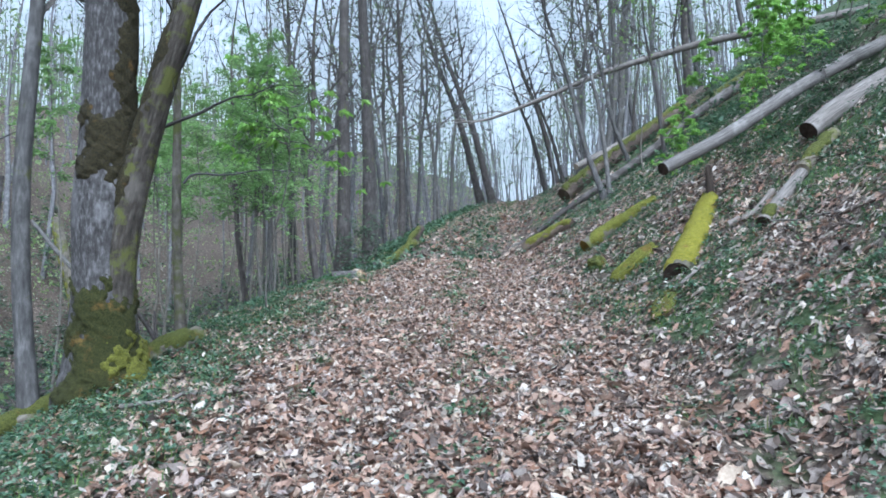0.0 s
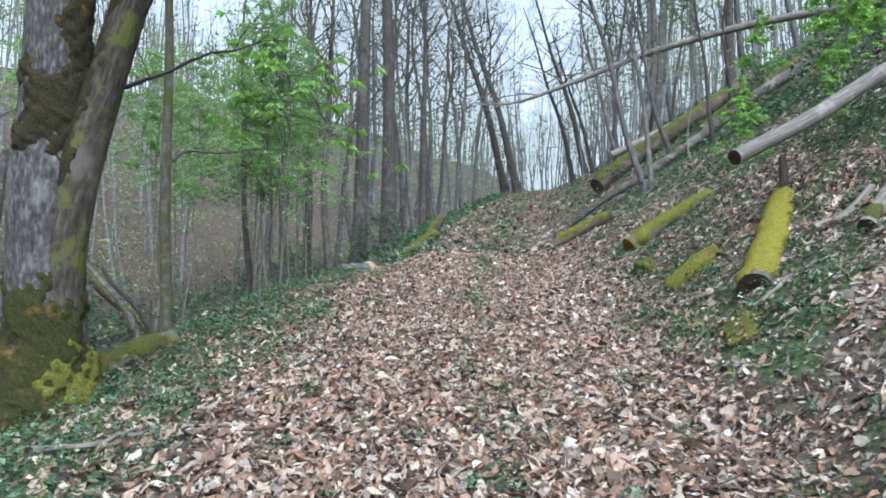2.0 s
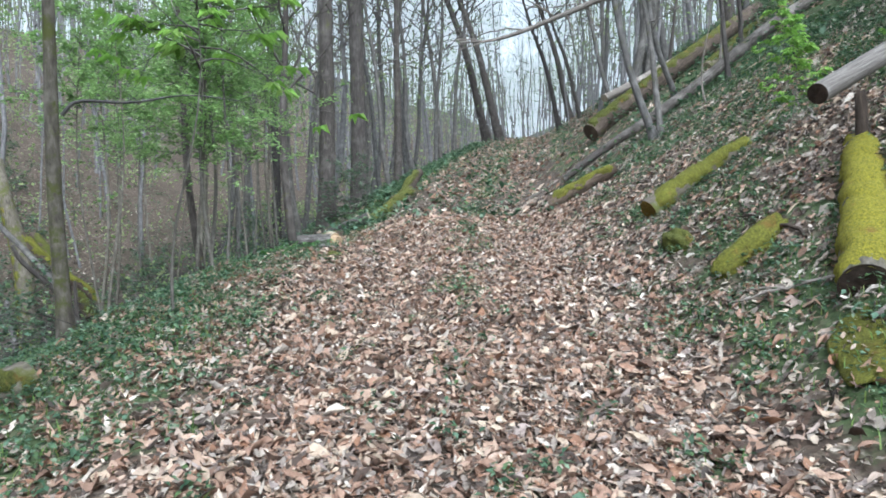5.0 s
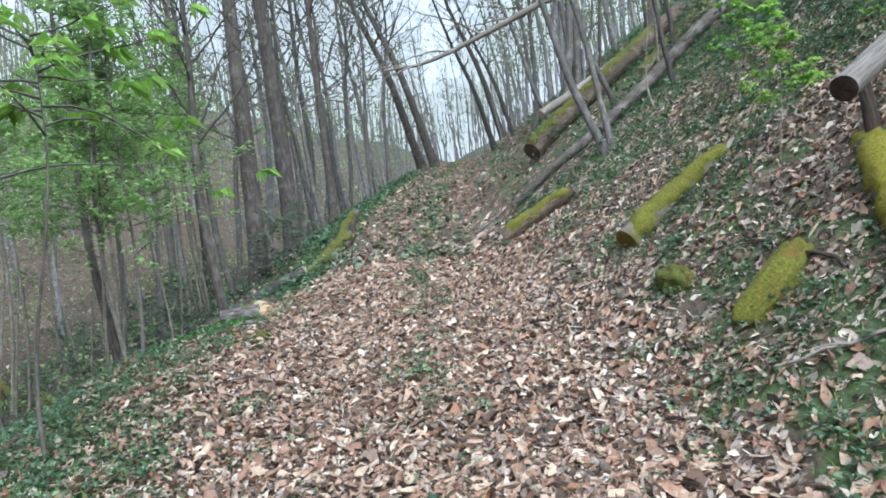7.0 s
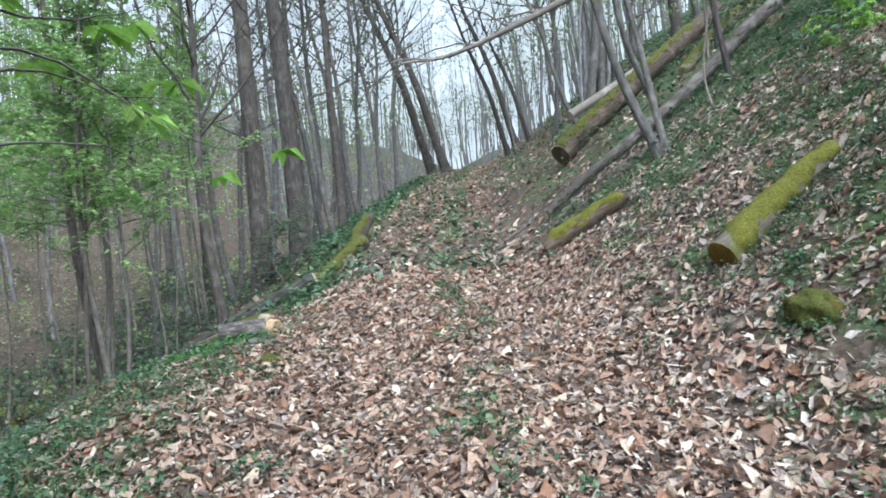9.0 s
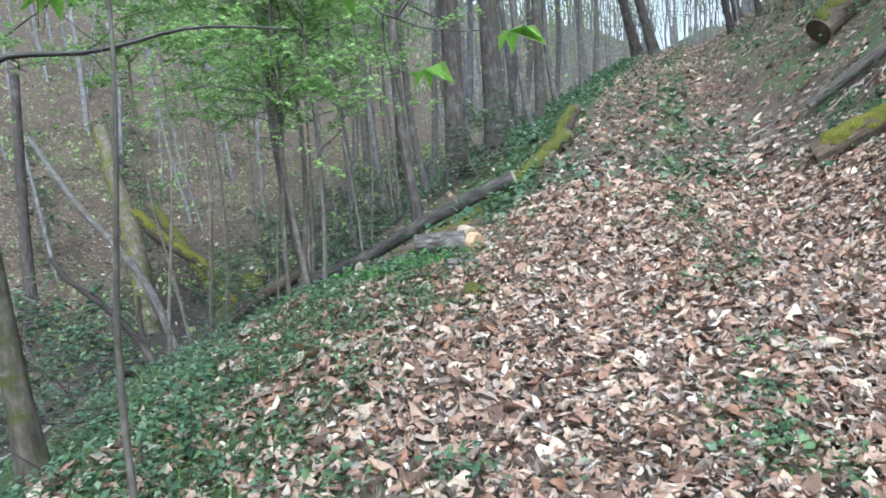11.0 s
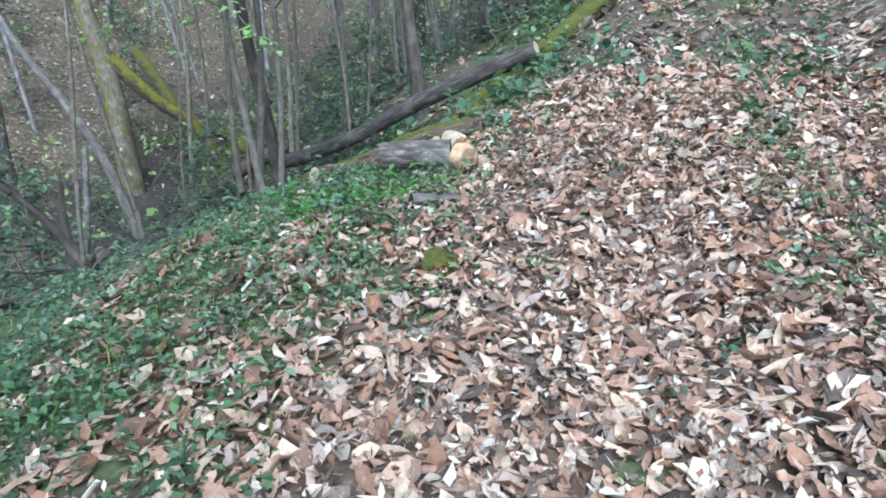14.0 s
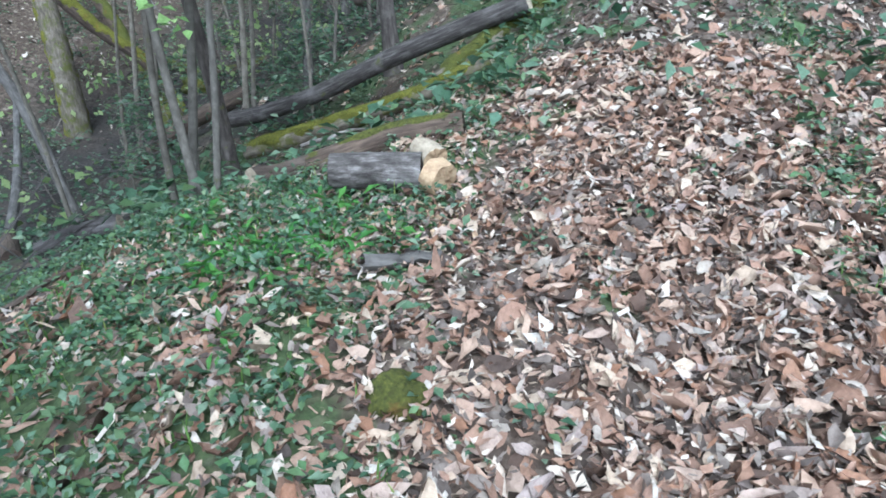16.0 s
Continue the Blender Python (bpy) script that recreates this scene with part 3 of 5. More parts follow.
# ---- trees ----
def leaf_blades(shape, at, way, size, width=0.5, droop=0.3, g=rng):
    """One folded leaf of four points: base, two sides, tip."""
    way = np.asarray(way, float)
    way = way / (np.linalg.norm(way) + 1e-9)
    side = np.cross(way, g.normal(0, 0.35, 3) + np.array([0, 0, 1.0]))
    side /= np.linalg.norm(side) + 1e-9
    at = np.asarray(at, float)
    mid = at + way * size * 0.5
    tip = at + way * size + np.array([0, 0, -droop * size])
    lift = np.array([0, 0, 0.08 * size])
    shape.add([at, mid + side * size * width * 0.5 + lift, tip, mid - side * size * width * 0.5 + lift], [(0, 1, 2), (0, 2, 3)])


def bare_tree(seed, tall, r0, mat, limbs=30, first=0.35, lean=(0, 0), leaves=0, label="", bend=0.2, spread=0.28, name="tree", leaf_mat=None):
    """A forest tree at the origin: tapered trunk with root flare, crooked limbs, twigs, and a thin veil of young leaves."""
    g = np.random.default_rng(seed)
    ob = thing(name, V((0, 0, 0)), label, "tree", "trees of the wood")
    n = 26
    h = np.linspace(-0.35, tall, n)
    t = np.clip(h / tall, 0, 1)
    ph = g.uniform(0, 6.28, 4)
    x = lean[0] * t * tall + bend * (np.sin(t * 4 + ph[0]) - math.sin(ph[0])) + 0.25 * bend * (np.sin(t * 13 + ph[1]) - math.sin(ph[1]))
    y = lean[1] * t * tall + bend * (np.sin(t * 4.5 + ph[2]) - math.sin(ph[2])) + 0.25 * bend * (np.sin(t * 12 + ph[3]) - math.sin(ph[3]))
    line = np.stack([x, y, h], 1)
    rad = r0 * (1 - 0.85 * t ** 1.1) * (1 + 0.55 * np.exp(-np.maximum(h, 0) / (r0 * 1.5)))
    s = Shape()
    tube(s, line, rad, 12, 0.05, seed)
    part("trunk", s, mat, ob)
    c = Shape()
    leaf = Shape()
    for i in range(limbs):
        k = first + (1 - first) * (i + g.uniform(0, 1)) / limbs
        p0 = np.array([np.interp(k * tall, h, line[:, j]) for j in range(3)])
        rr = float(np.interp(k * tall, h, rad))
        az = g.uniform(0, 6.28)
        ln = tall * spread * (1.15 - k) * g.uniform(0.6, 1.2) + 0.4
        q = limb(c, p0, (math.cos(az), math.sin(az), g.uniform(0.5, 1.4)), ln, min(rr * 0.45, 0.05), g, 5, 7, -0.02, 0.16)
        for _ in range(5):
            w = limb(c, q[g.integers(2, 7)], g.normal(0, 1, 3) + np.array([0, 0, 0.5]), ln * g.uniform(0.25, 0.5), 0.012, g, 3, 5, 0.0, 0.22)
            for _ in range(3):
                limb(c, w[g.integers(1, 5)], g.normal(0, 1, 3) + np.array([0, 0, 0.4]), ln * g.uniform(0.12, 0.25), 0.006, g, 3, 3, 0.0, 0.2)
            for _ in range(leaves):
                leaf_blades(leaf, w[g.integers(1, 5)] + g.normal(0, 0.12, 3), g.normal(0, 1, 3), g.uniform(0.05, 0.1), 0.6, 0.2, g)
    part("crown", c, BARK_TWIG if mat is not BARK_DARK else mat, ob, kind="stuff")
    if leaf.n:
        part("foliage", leaf, leaf_mat or HAZE_GREEN, ob, "young pale green leaves", kind="stuff")
    return ob


def green_sapling(seed, tall, r0, leaves, leaf_size, label, mat=GREEN, first=0.25, lean=(0, 0), reach=1.0, stems=1, palm=False, flat=0.6):
    """A slim understorey tree whose layered twigs carry fresh leaves."""
    g = np.random.default_rng(seed)
    ob = thing("sapling", V((0, 0, 0)), label, "sapling", "young trees of the understorey")
    c, leaf = Shape(), Shape()
    for k in range(stems):
        n = 16
        h = np.linspace(-0.2, tall * (1 - 0.12 * k), n)
        t = np.clip(h / tall, 0, 1)
        a = g.uniform(0, 6.28)
        out = 0.10 * k
        x = lean[0] * t * tall + math.cos(a) * (0.12 * k + 0.5 * out * t * tall) + 0.12 * np.sin(t * 6 + a)
        y = lean[1] * t * tall + math.sin(a) * (0.12 * k + 0.5 * out * t * tall) + 0.12 * np.sin(t * 5 + 2 * a)
        line = np.stack([x, y, h], 1)
        s = Shape()
        tube(s, line, r0 * (1 - 0.85 * t) * (1 - 0.2 * k), 9, 0.05, seed + k)
        part("stem", s, BARK_SMOOTH, ob)
        count = int(8 + tall * 3.2)
        for i in range(count):
            f = first + (1 - first) * (i + g.uniform(0, 1)) / count
            p0 = np.array([np.interp(f * tall * (1 - 0.12 * k), h, line[:, j]) for j in range(3)])
            az = g.uniform(0, 6.28)
            ln = reach * g.uniform(0.5, 1.2) * (1.25 - f)
            q = limb(c, p0, (math.cos(az), math.sin(az), g.uniform(0.1, 0.7)), ln, 0.009, g, 4, 7, 0.04, 0.14)
            tw = [q]
            for _ in range(3):
                tw.append(limb(c, q[g.integers(2, 7)], (q[-1] - q[0]) + g.normal(0, 0.5 * ln, 3) * (1, 1, 0.3), ln * 0.45, 0.004, g, 3, 4, 0.03, 0.2))
            per = max(1, int(leaves / count / stems / len(tw)))
            for w in tw:
                for _ in range(per):
                    at = w[g.integers(1, len(w))] + g.normal(0, 0.035, 3)
                    if palm:
                        for b in range(5):
                            az2 = az + radians(-80 + 40 * b) + g.normal(0, 0.15)
                            leaf_blades(leaf, at, (math.cos(az2), math.sin(az2), -0.15 + g.normal(0, 0.1)), leaf_size * (1.1 - 0.12 * abs(b - 2)) * g.uniform(0.8, 1.1), 0.42, 0.35, g)
                    else:
                        az2 = g.uniform(0, 6.28)
                        leaf_blades(leaf, at, (math.cos(az2), math.sin(az2), g.normal(0, 0.3) * (1 - flat)), leaf_size * g.uniform(0.6, 1.2), 0.62, 0.2, g)
    part("crown", c, BARK_TWIG, ob, kind="stuff")
    part("foliage", leaf, mat, ob, kind="stuff")
    return ob


def stand(ob, places):
    """Sets a tree at its first place and copies of it at the others: x, y, turn, scale."""
    made = []
    for i, (x, y, turn, size) in enumerate(places):
        m = pose(x, y, float(height(x, y)) - 0.02, 0, 0, turn) @ Matrix.Scale(size, 4)
        if i == 0:
            ob.scale = (1, 1, 1)
        made.append((ob, m) if i == 0 else (copy_thing(ob, m), m))
    for o, m in made:
        o.matrix_basis = m


def old_tree():
    """The old double-stemmed tree beside the track, mossy at its foot and below its fork."""
    x0, y0 = -3.50, 5.75
    z0 = float(height(x0, y0))
    ob = thing("old_tree", V((x0, y0, z0)), "old double-stemmed tree with furrowed grey bark and moss", "tree")
    main = curve_through([(x0, y0, z0 - 0.4), (x0 - 0.02, y0, z0 + 0.5), (x0 - 0.03, y0, z0 + 1.6), (x0 + 0.0, y0, z0 + 3.2), (x0 + 0.05, y0, z0 + 6), (x0 + 0.2, y0 + 0.2, z0 + 12)], 90)
    h = main[:, 2] - z0
    rad = 0.255 * (1 - 0.05 * np.maximum(h, 0)) * (1 + 0.62 * np.exp(-np.maximum(h, 0) / 0.36)) + 0.03 * np.exp(-((h - 1.6) / 0.4) ** 2)
    s = Shape()
    tube(s, main, rad, 56, 0.05, 5, lobes=0.012)
    trunk = part("trunk", s, BARK_OLD, ob, "furrowed pale grey bark")
    side = curve_through([(x0 + 0.10, y0 - 0.02, z0 + 0.1), (x0 + 0.13, y0 - 0.04, z0 + 0.9), (x0 + 0.20, y0 - 0.05, z0 + 1.5), (x0 + 0.40, y0 - 0.05, z0 + 2.3), (x0 + 0.86, y0 - 0.1, z0 + 3.7), (x0 + 1.5, y0, z0 + 6.0), (x0 + 2.1, y0, z0 + 9)], 60)
    s = Shape()
    tube(s, side, np.interp(side[:, 2] - z0, (0, 1.2, 2.5, 9), (0.13, 0.14, 0.118, 0.055)), 28, 0.06, 6)
    part("side_stem", s, BARK_STEM, ob, "leaning darker side stem")
    # moss: foot, patch below the fork, along the side stem
    def coat(name, line, r, lo, hi, window, mat, lift, label):
        k = [i for i, p in enumerate(line) if lo <= p[2] - z0 <= hi]
        fine = curve_through(line[k[0]:k[-1] + 1], max(10, int((hi - lo) / 0.02)))
        rr = np.interp(fine[:, 2], line[:, 2], r) * 1.005
        m = Shape()
        tube(m, fine, rr, 44, 0.05, 5 if r is rad else 6, window, lift, lobes=0.012 if r is rad else 0.0)
        part(name, m, mat, ob, label)
    srad = np.interp(side[:, 2] - z0, (0, 1.2, 2.5, 9), (0.13, 0.14, 0.118, 0.055))
    coat("moss", main, rad, -0.5, 0.62, (35, 165), MOSS_MID, 0.05, "bright moss at the foot")
    # Dark moss reaching round to the left; the shade there is in its colour.
    coat("moss", main, rad, -0.5, 1.05, (40, 250), MOSS_SHADED, 0.03, "dark moss, darkened further for the shaded side")
    coat("moss", main, rad, 1.75, 2.7, (35, 240), MOSS_BROWN, 0.03, "brown moss below the fork")
    coat("moss", main, rad, 2.3, 3.8, (35, 150), MOSS_BROWN, 0.024, "brown moss below the fork")
    coat("moss", side, srad, 1.4, 3.5, (170, 320), MOSS_BROWN, 0.016, "dark moss, darkened further for the shaded side on the side stem")
    c = Shape()
    g = np.random.default_rng(8)
    for zz, way, ln in ((2.6, (0.8, 0.3, 0.9), 1.8), (2.3, (0.9, 0.4, 0.35), 1.3), (3.4, (-0.6, -0.5, 0.6), 2.0), (4.2, (0.5, -0.8, 0.6), 2.2), (5.2, (0.7, 0.7, 0.8), 2.5), (6.5, (-0.8, 0.3, 0.8), 2.5), (8, (0.4, 0.2, 1), 3)):
        p0 = [np.interp(z0 + zz, side[:, 2], side[:, j]) for j in range(3)]
        q = limb(c, p0, way, ln, 0.02, g, 6, 9, 0.0, 0.13)
        twigs(c, q, g, 5, 0.6, 0.006)
    part("crown", c, BARK_DARK, ob)


old_tree()

# grey and dark trunks that stand near the track
tall_dark = bare_tree(31, 19, 0.215, BARK_DARK, 24, 0.5, (0.0, 0.0), 3, "tall straight dark-barked forest tree", 0.10)
stand(tall_dark, [(-4.71, 19.9, 20, 1.0), (-4.15, 21.3, 130, 1.05), (-3.6, 24.6, 40, 0.62), (-9.5, 30.0, 70, 0.9), (8.5, 30, 200, 0.9)])
lean_dark = bare_tree(32, 15, 0.22, BARK_DARK, 22, 0.4, (-0.26, 0.0), 2, "dark-barked tree leaning out over the ravine", 0.25)
stand(lean_dark, [(-0.30, 38.9, 0, 1.0), (-1.0, 40.2, 4, 1.05), (2.6, 36.5, 8, 0.62), (3.4, 35.0, 0, 0.5), (3.9, 44.0, 5, 0.9)])
grey_thin = bare_tree(33, 13, 0.085, BARK_GREY, 26, 0.28, (0.01, 0.0), 3, "slim grey-barked forest tree", 0.4)
stand(grey_thin, [(-4.15, 5.7, 0, 1.0), (-4.6, 5.5, 120, 1.15), (-3.55, 22.9, 50, 0.9), (-4.3, 25.6, 80, 1.0), (-3.4, 27.3, 10, 1.1), (-5.3, 28.0, 150, 1.2),
                  (-2.9, 30.2, 300, 1.0), (-4.1, 32.0, 210, 1.1), (-3.0, 34.0, 90, 1.2), (-6.2, 22.6, 45, 1.1), (-7.1, 25.9, 270, 1.2), (3.2, 27.6, 190, 1.0), (4.2, 31.5, 0, 1.0), (5.0, 28.2, 80, 1.1), (-6.4, 18.2, 160, 0.8)])
grey_mid = bare_tree(34, 17, 0.14, BARK_GREY, 24, 0.42, (0.0, 0.0), 3, "grey-barked tree standing in the leafless wood", 0.5)
stand(grey_mid, [(4.15, 26.6, 0, 1.0), (4.9, 27.5, 60, 1.05), (6.3, 30.6, 130, 1.0), (8.3, 27.5, 220, 0.9), (11.7, 29.3, 210, 1.0),
                 (-6.2, 33.5, 10, 1.0), (-8.6, 24.3, 100, 0.85), (-8.9, 36.6, 190, 1.1), (-5.2, 38.4, 260, 1.05), (-12.6, 32.0, 50, 1.0), (-3.2, 44.0, 80, 1.0), (13.5, 36.0, 150, 1.1), (-6.9, 42.0, 30, 1.1)])
forked = bare_tree(35, 7.5, 0.07, BARK_GREY, 16, 0.3, (-0.16, 0.05), 2, "slender grey sapling leaning over fallen trunks", 0.2)
stand(forked, [(2.30, 14.62, 0, 1.0), (2.42, 14.75, -50, 0.8), (3.6, 18.5, 40, 0.9), (3.1, 22.9, 10, 1.0)])
dark_thin = bare_tree(36, 4.6, 0.05, BARK_DARK, 10, 0.45, (-0.03, 0.0), 4, "thin dark young tree on the slope", 0.12, leaf_mat=GREEN_BRIGHT)
stand(dark_thin, [(3.85, 15.75, 0, 1.0), (5.3, 19.4, 90, 1.1), (4.6, 23.4, 200, 1.2)])
bent_dead = bare_tree(37, 3.2, 0.03, BARK_POLE, 5, 0.5, (-0.12, 0.0), 0, "thin bare white dead stem leaning on a log", 0.15)
stand(bent_dead, [(4.15, 17.0, 0, 0.9), (3.2, 14.9, 30, 0.6)])
vine_tree = bare_tree(38, 11, 0.10, BARK_DARK, 18, 0.3, (0.0, 0.0), 3, "dark tree wrapped in thin vines beside the creek", 0.2)
stand(vine_tree, [(-4.75, 17.4, 0, 1.0), (-5.9, 15.4, 90, 0.8)])

# fresh green understorey on the ravine side
s1 = green_sapling(41, 6.2, 0.04, 5400, 0.085, "slim young tree with fresh green leaves", GREEN, 0.36, (0.0, 0.0), 1.7, 2)
stand(s1, [(-5.05, 13.7, 0, 1.0), (-4.80, 13.3, 130, 0.95)])
s1b = green_sapling(46, 8.0, 0.045, 3800, 0.09, "tall slim young tree leafing out high up", GREEN, 0.56, (0.02, 0.0), 1.9, 2)
stand(s1b, [(-6.9, 17.3, 60, 1.0), (-7.0, 22.4, 200, 0.95), (-9.8, 26.5, 310, 1.1), (-6.3, 20.5, 100, 0.9), (-10.2, 19.0, 20, 1.1), (-11.5, 24.0, 170, 1.1)])
s2 = green_sapling(42, 6.6, 0.028, 2300, 0.085, "thin leafy sapling on the ravine side", GREEN, 0.62, (0.04, 0.0), 1.6, 1)
stand(s2, [(-6.6, 15.9, 0, 0.9), (-6.2, 18.7, 90, 0.9), (-5.9, 12.4, 40, 0.75), (-5.6, 16.6, 150, 0.8), (-8.9, 17.3, 10, 1.0), (-7.4, 14.4, 210, 1.0), (-8.6, 12.3, 110, 1.1), (-9.2, 22.2, 30, 1.0), (-11.0, 27.0, 140, 1.15)])
s3 = green_sapling(43, 3.4, 0.018, 230, 0.15, "young buckeye with hand-shaped drooping leaves", GREEN_BRIGHT, 0.35, (0.05, 0.0), 0.9, 1, True)
stand(s3, [(5.5, 9.6, 20, 0.5), (6.2, 10.7, 140, 0.6), (5.0, 11.0, 250, 0.5), (7.2, 13.2, 310, 0.8), (6.9, 11.6, 90, 0.7), (7.8, 14.9, 0, 0.9), (6.6, 15.4, 200, 0.6), (2.5, 9.8, 70, 0.38), (4.15, 10.3, 200, 0.55), (4.9, 12.4, 40, 0.7), (3.2, 11.9, 60, 0.38), (5.6, 14.2, 80, 0.75), (6.4, 12.9, 0, 0.85), (5.1, 16.4, 250, 0.6), (3.6, 9.9, 10, 0.3)])
s4 = green_sapling(44, 1.3, 0.012, 420, 0.08, "low leafy shrub with blue-green leaves", HERB, 0.15, (0.0, 0.0), 0.55, 2)
stand(s4, [(-7.9, 12.6, 30, 1.3), (-9.0, 14.2, 200, 1.5), (-7.2, 12.9, 100, 1.1), (-10.4, 15.2, 80, 1.6), (-9.6, 12.9, 310, 1.6), (-8.8, 11.4, 0, 1.5), (-11.6, 14.0, 45, 1.8), (-4.0, 19.0, 0, 1.2), (-3.7, 20.0, 90, 1.0), (-5.6, 16.9, 60, 0.9), (-7.6, 16.0, 190, 1.1), (4.6, 9.6, 0, 0.7), (5.4, 11.4, 90, 0.8), (6.0, 9.2, 40, 0.9), (6.8, 10.2, 170, 1.0), (7.4, 12.2, 260, 1.1), (5.2, 10.3, 300, 0.7), (6.2, 13.9, 10, 0.9), (-6.6, 19.7, 30, 1.3), (-10.2, 19.9, 10, 1.3), (-14.6, 22.4, 60, 1.2), (-16.0, 24.6, 110, 1.6), (-13.2, 26.0, 200, 1.4), (-17.5, 21.6, 300, 1.5), (-11.3, 17.9, 20, 1.2), (-18.5, 27.0, 90, 1.8), (-15.5, 18.3, 180, 1.3), (-9.0, 21.9, 240, 1.1), (-12.0, 29.0, 10, 1.6), (-20, 24.0, 0, 1.8), (-21, 30, 50, 2.0), (-7.6, 24.0, 80, 1.2), (-8.4, 19.0, 80, 1.2), (-9.3, 17.6, 300, 1.0), (6.3, 16.2, 100, 1.1), (7.5, 18.0, 0, 1.2), (5.9, 19.9, 200, 1.0)])


s5 = green_sapling(45, 2.75, 0.016, 70, 0.15, "slender buckeye with drooping hand-shaped leaves at its top", GREEN_BRIGHT, 0.74, (0.10, 0.0), 2.3, 1, True)
stand(s5, [(-2.95, 8.4, 0, 1.0)])
mossy_thin = bare_tree(39, 10, 0.078, BARK_MOSSY, 16, 0.45, (0.0, 0.0), 3, "thin tree with mossy bark on the edge of the ravine", 0.12)
bough = Shape()
gb = np.random.default_rng(77)
zb = 3.29 - float(height(-4.6, 9.45))
bl = curve_through([(0.0, 0.0, zb - 0.05), (0.13, 0.09, zb + 0.10), (0.53, 0.33, zb + 0.12), (1.01, 0.58, zb + 0.23), (1.5, 0.8, zb + 0.2)], 16)
tube(bough, bl, np.linspace(0.022, 0.006, 16), 7, 0.05, 3)
twigs(bough, bl, gb, 5, 0.5, 0.005)
part("bough", bough, BARK_GREY, mossy_thin, "long crooked bare bough")
stand(mossy_thin, [(-4.6, 9.45, 0, 1.0)])


# mossy trees and dead wood in the ravine
def ravine_wood():
    g = np.random.default_rng(51)
    z = lambda x, y, up=0.0: (x, y, float(height(x, y)) + up)
    for pts, r0, r1, mat, moss, label in (
            ([z(-13.35, 20.65, -0.3), z(-13.42, 20.7, 0.6), (-13.57, 20.81, 0.88), (-14.01, 21.09, 2.07), (-14.41, 21.28, 2.97), (-15.13, 21.84, 4.28)], 0.27, 0.17, BARK_MOSSY, MOSS_MID, "leaning mossy tree stem by the creek"),
            ([(-13.93, 21.12, 2.07), (-13.36, 21.30, 1.39), (-12.87, 21.51, 0.88), (-12.27, 21.76, 0.36), z(-11.6, 22.05, 0.0)], 0.16, 0.10, BARK_ROT, MOSS_MID, "broken mossy limb sagging from a tree to the bank"),
            ([z(-8.2, 15.40, -0.1), (-8.99, 15.72, 0.91), (-9.96, 16.11, 1.68), (-11.00, 16.46, 2.43), (-12.58, 17.15, 3.72)], 0.075, 0.05, BARK_GREY, None, "bare grey stem leaning over the ravine"),
            ([(-7.56, 12.55, 1.89), (-7.44, 12.61, 1.64), (-7.12, 12.80, 1.24), (-6.94, 12.96, 0.88), z(-6.72, 13.1, 0.0)], 0.03, 0.05, BARK_DARK, None, "dark crooked dead branch over the creek bed"),
            ([z(-6.82, 13.0, -0.05), (-6.91, 13.06, 0.95), (-7.01, 13.20, 1.30)], 0.04, 0.025, BARK_DARK, None, "dark forked branch standing in the creek bed"),
            ([z(-5.46, 13.24, 0.12), z(-5.74, 13.10, 0.10), z(-6.02, 12.95, 0.06)], 0.075, 0.08, BARK_LOG, None, "short log with a pale end below the brow"),
            ([z(-11.9, 21.9, 0.0), z(-12.7, 22.3, 0.6), z(-13.8, 22.8, 1.5), z(-15.2, 23.4, 2.0)], 0.17, 0.14, BARK_ROT, MOSS_DARK, "mossy dark trunk fallen across the creek bank"),
            ([z(-8.9, 17.2, 0.1), z(-8.2, 17.6, 0.25), z(-7.4, 18.1, 0.2)], 0.13, 0.12, BARK_ROT, None, "dark wet log at the creek"),
            ([z(-9.6, 15.3, 0.0), z(-10.8, 16.8, 0.9), z(-12.4, 18.6, 2.0)], 0.08, 0.05, BARK_GREY, None, "grey dead stem leaning over the creek"),
            ([z(-7.2, 22.5, 0.15), z(-8.6, 23.2, 0.25), z(-10.0, 24.2, 0.5)], 0.07, 0.06, BARK_POLE, None, "bare branch fallen over the creek"),
            ([z(-11.0, 24.8, 0.1), z(-12.5, 24.2, 0.2), z(-14.0, 23.9, 0.3)], 0.10, 0.08, BARK_ROT, MOSS_DARK, "mossy fallen log on the creek bank"),
            ([z(-15.5, 19.2, 0.0), z(-15.8, 19.6, 2.0), z(-15.7, 19.9, 6.0)], 0.16, 0.1, BARK_DARK, None, "dark tree stem across the creek"),
            ([z(-6.4, 13.0, 0.0), z(-6.9, 13.4, 0.28), z(-7.5, 13.8, 0.2)], 0.08, 0.07, BARK_ROT, None, "short dark log lying on the bank"),
            ([z(-7.6, 24.0, 0.1), z(-8.4, 25.2, 0.2), z(-9.3, 26.6, 0.3)], 0.12, 0.1, BARK_ROT, None, "dark wet log in the creek bed")):
        fallen_log(pts, r0, r1, mat, label, CUT_OLD if "pale" in label else CUT_DARK, moss, (-10, 170) if "leaning" not in label else (-180, 60), (0, 1), n=16, seed=int(g.integers(99)), rough=0.1, moss_lift=0.03,
                   name="mossy_tree" if "tree stem" in label else "fallen_log")


ravine_wood()


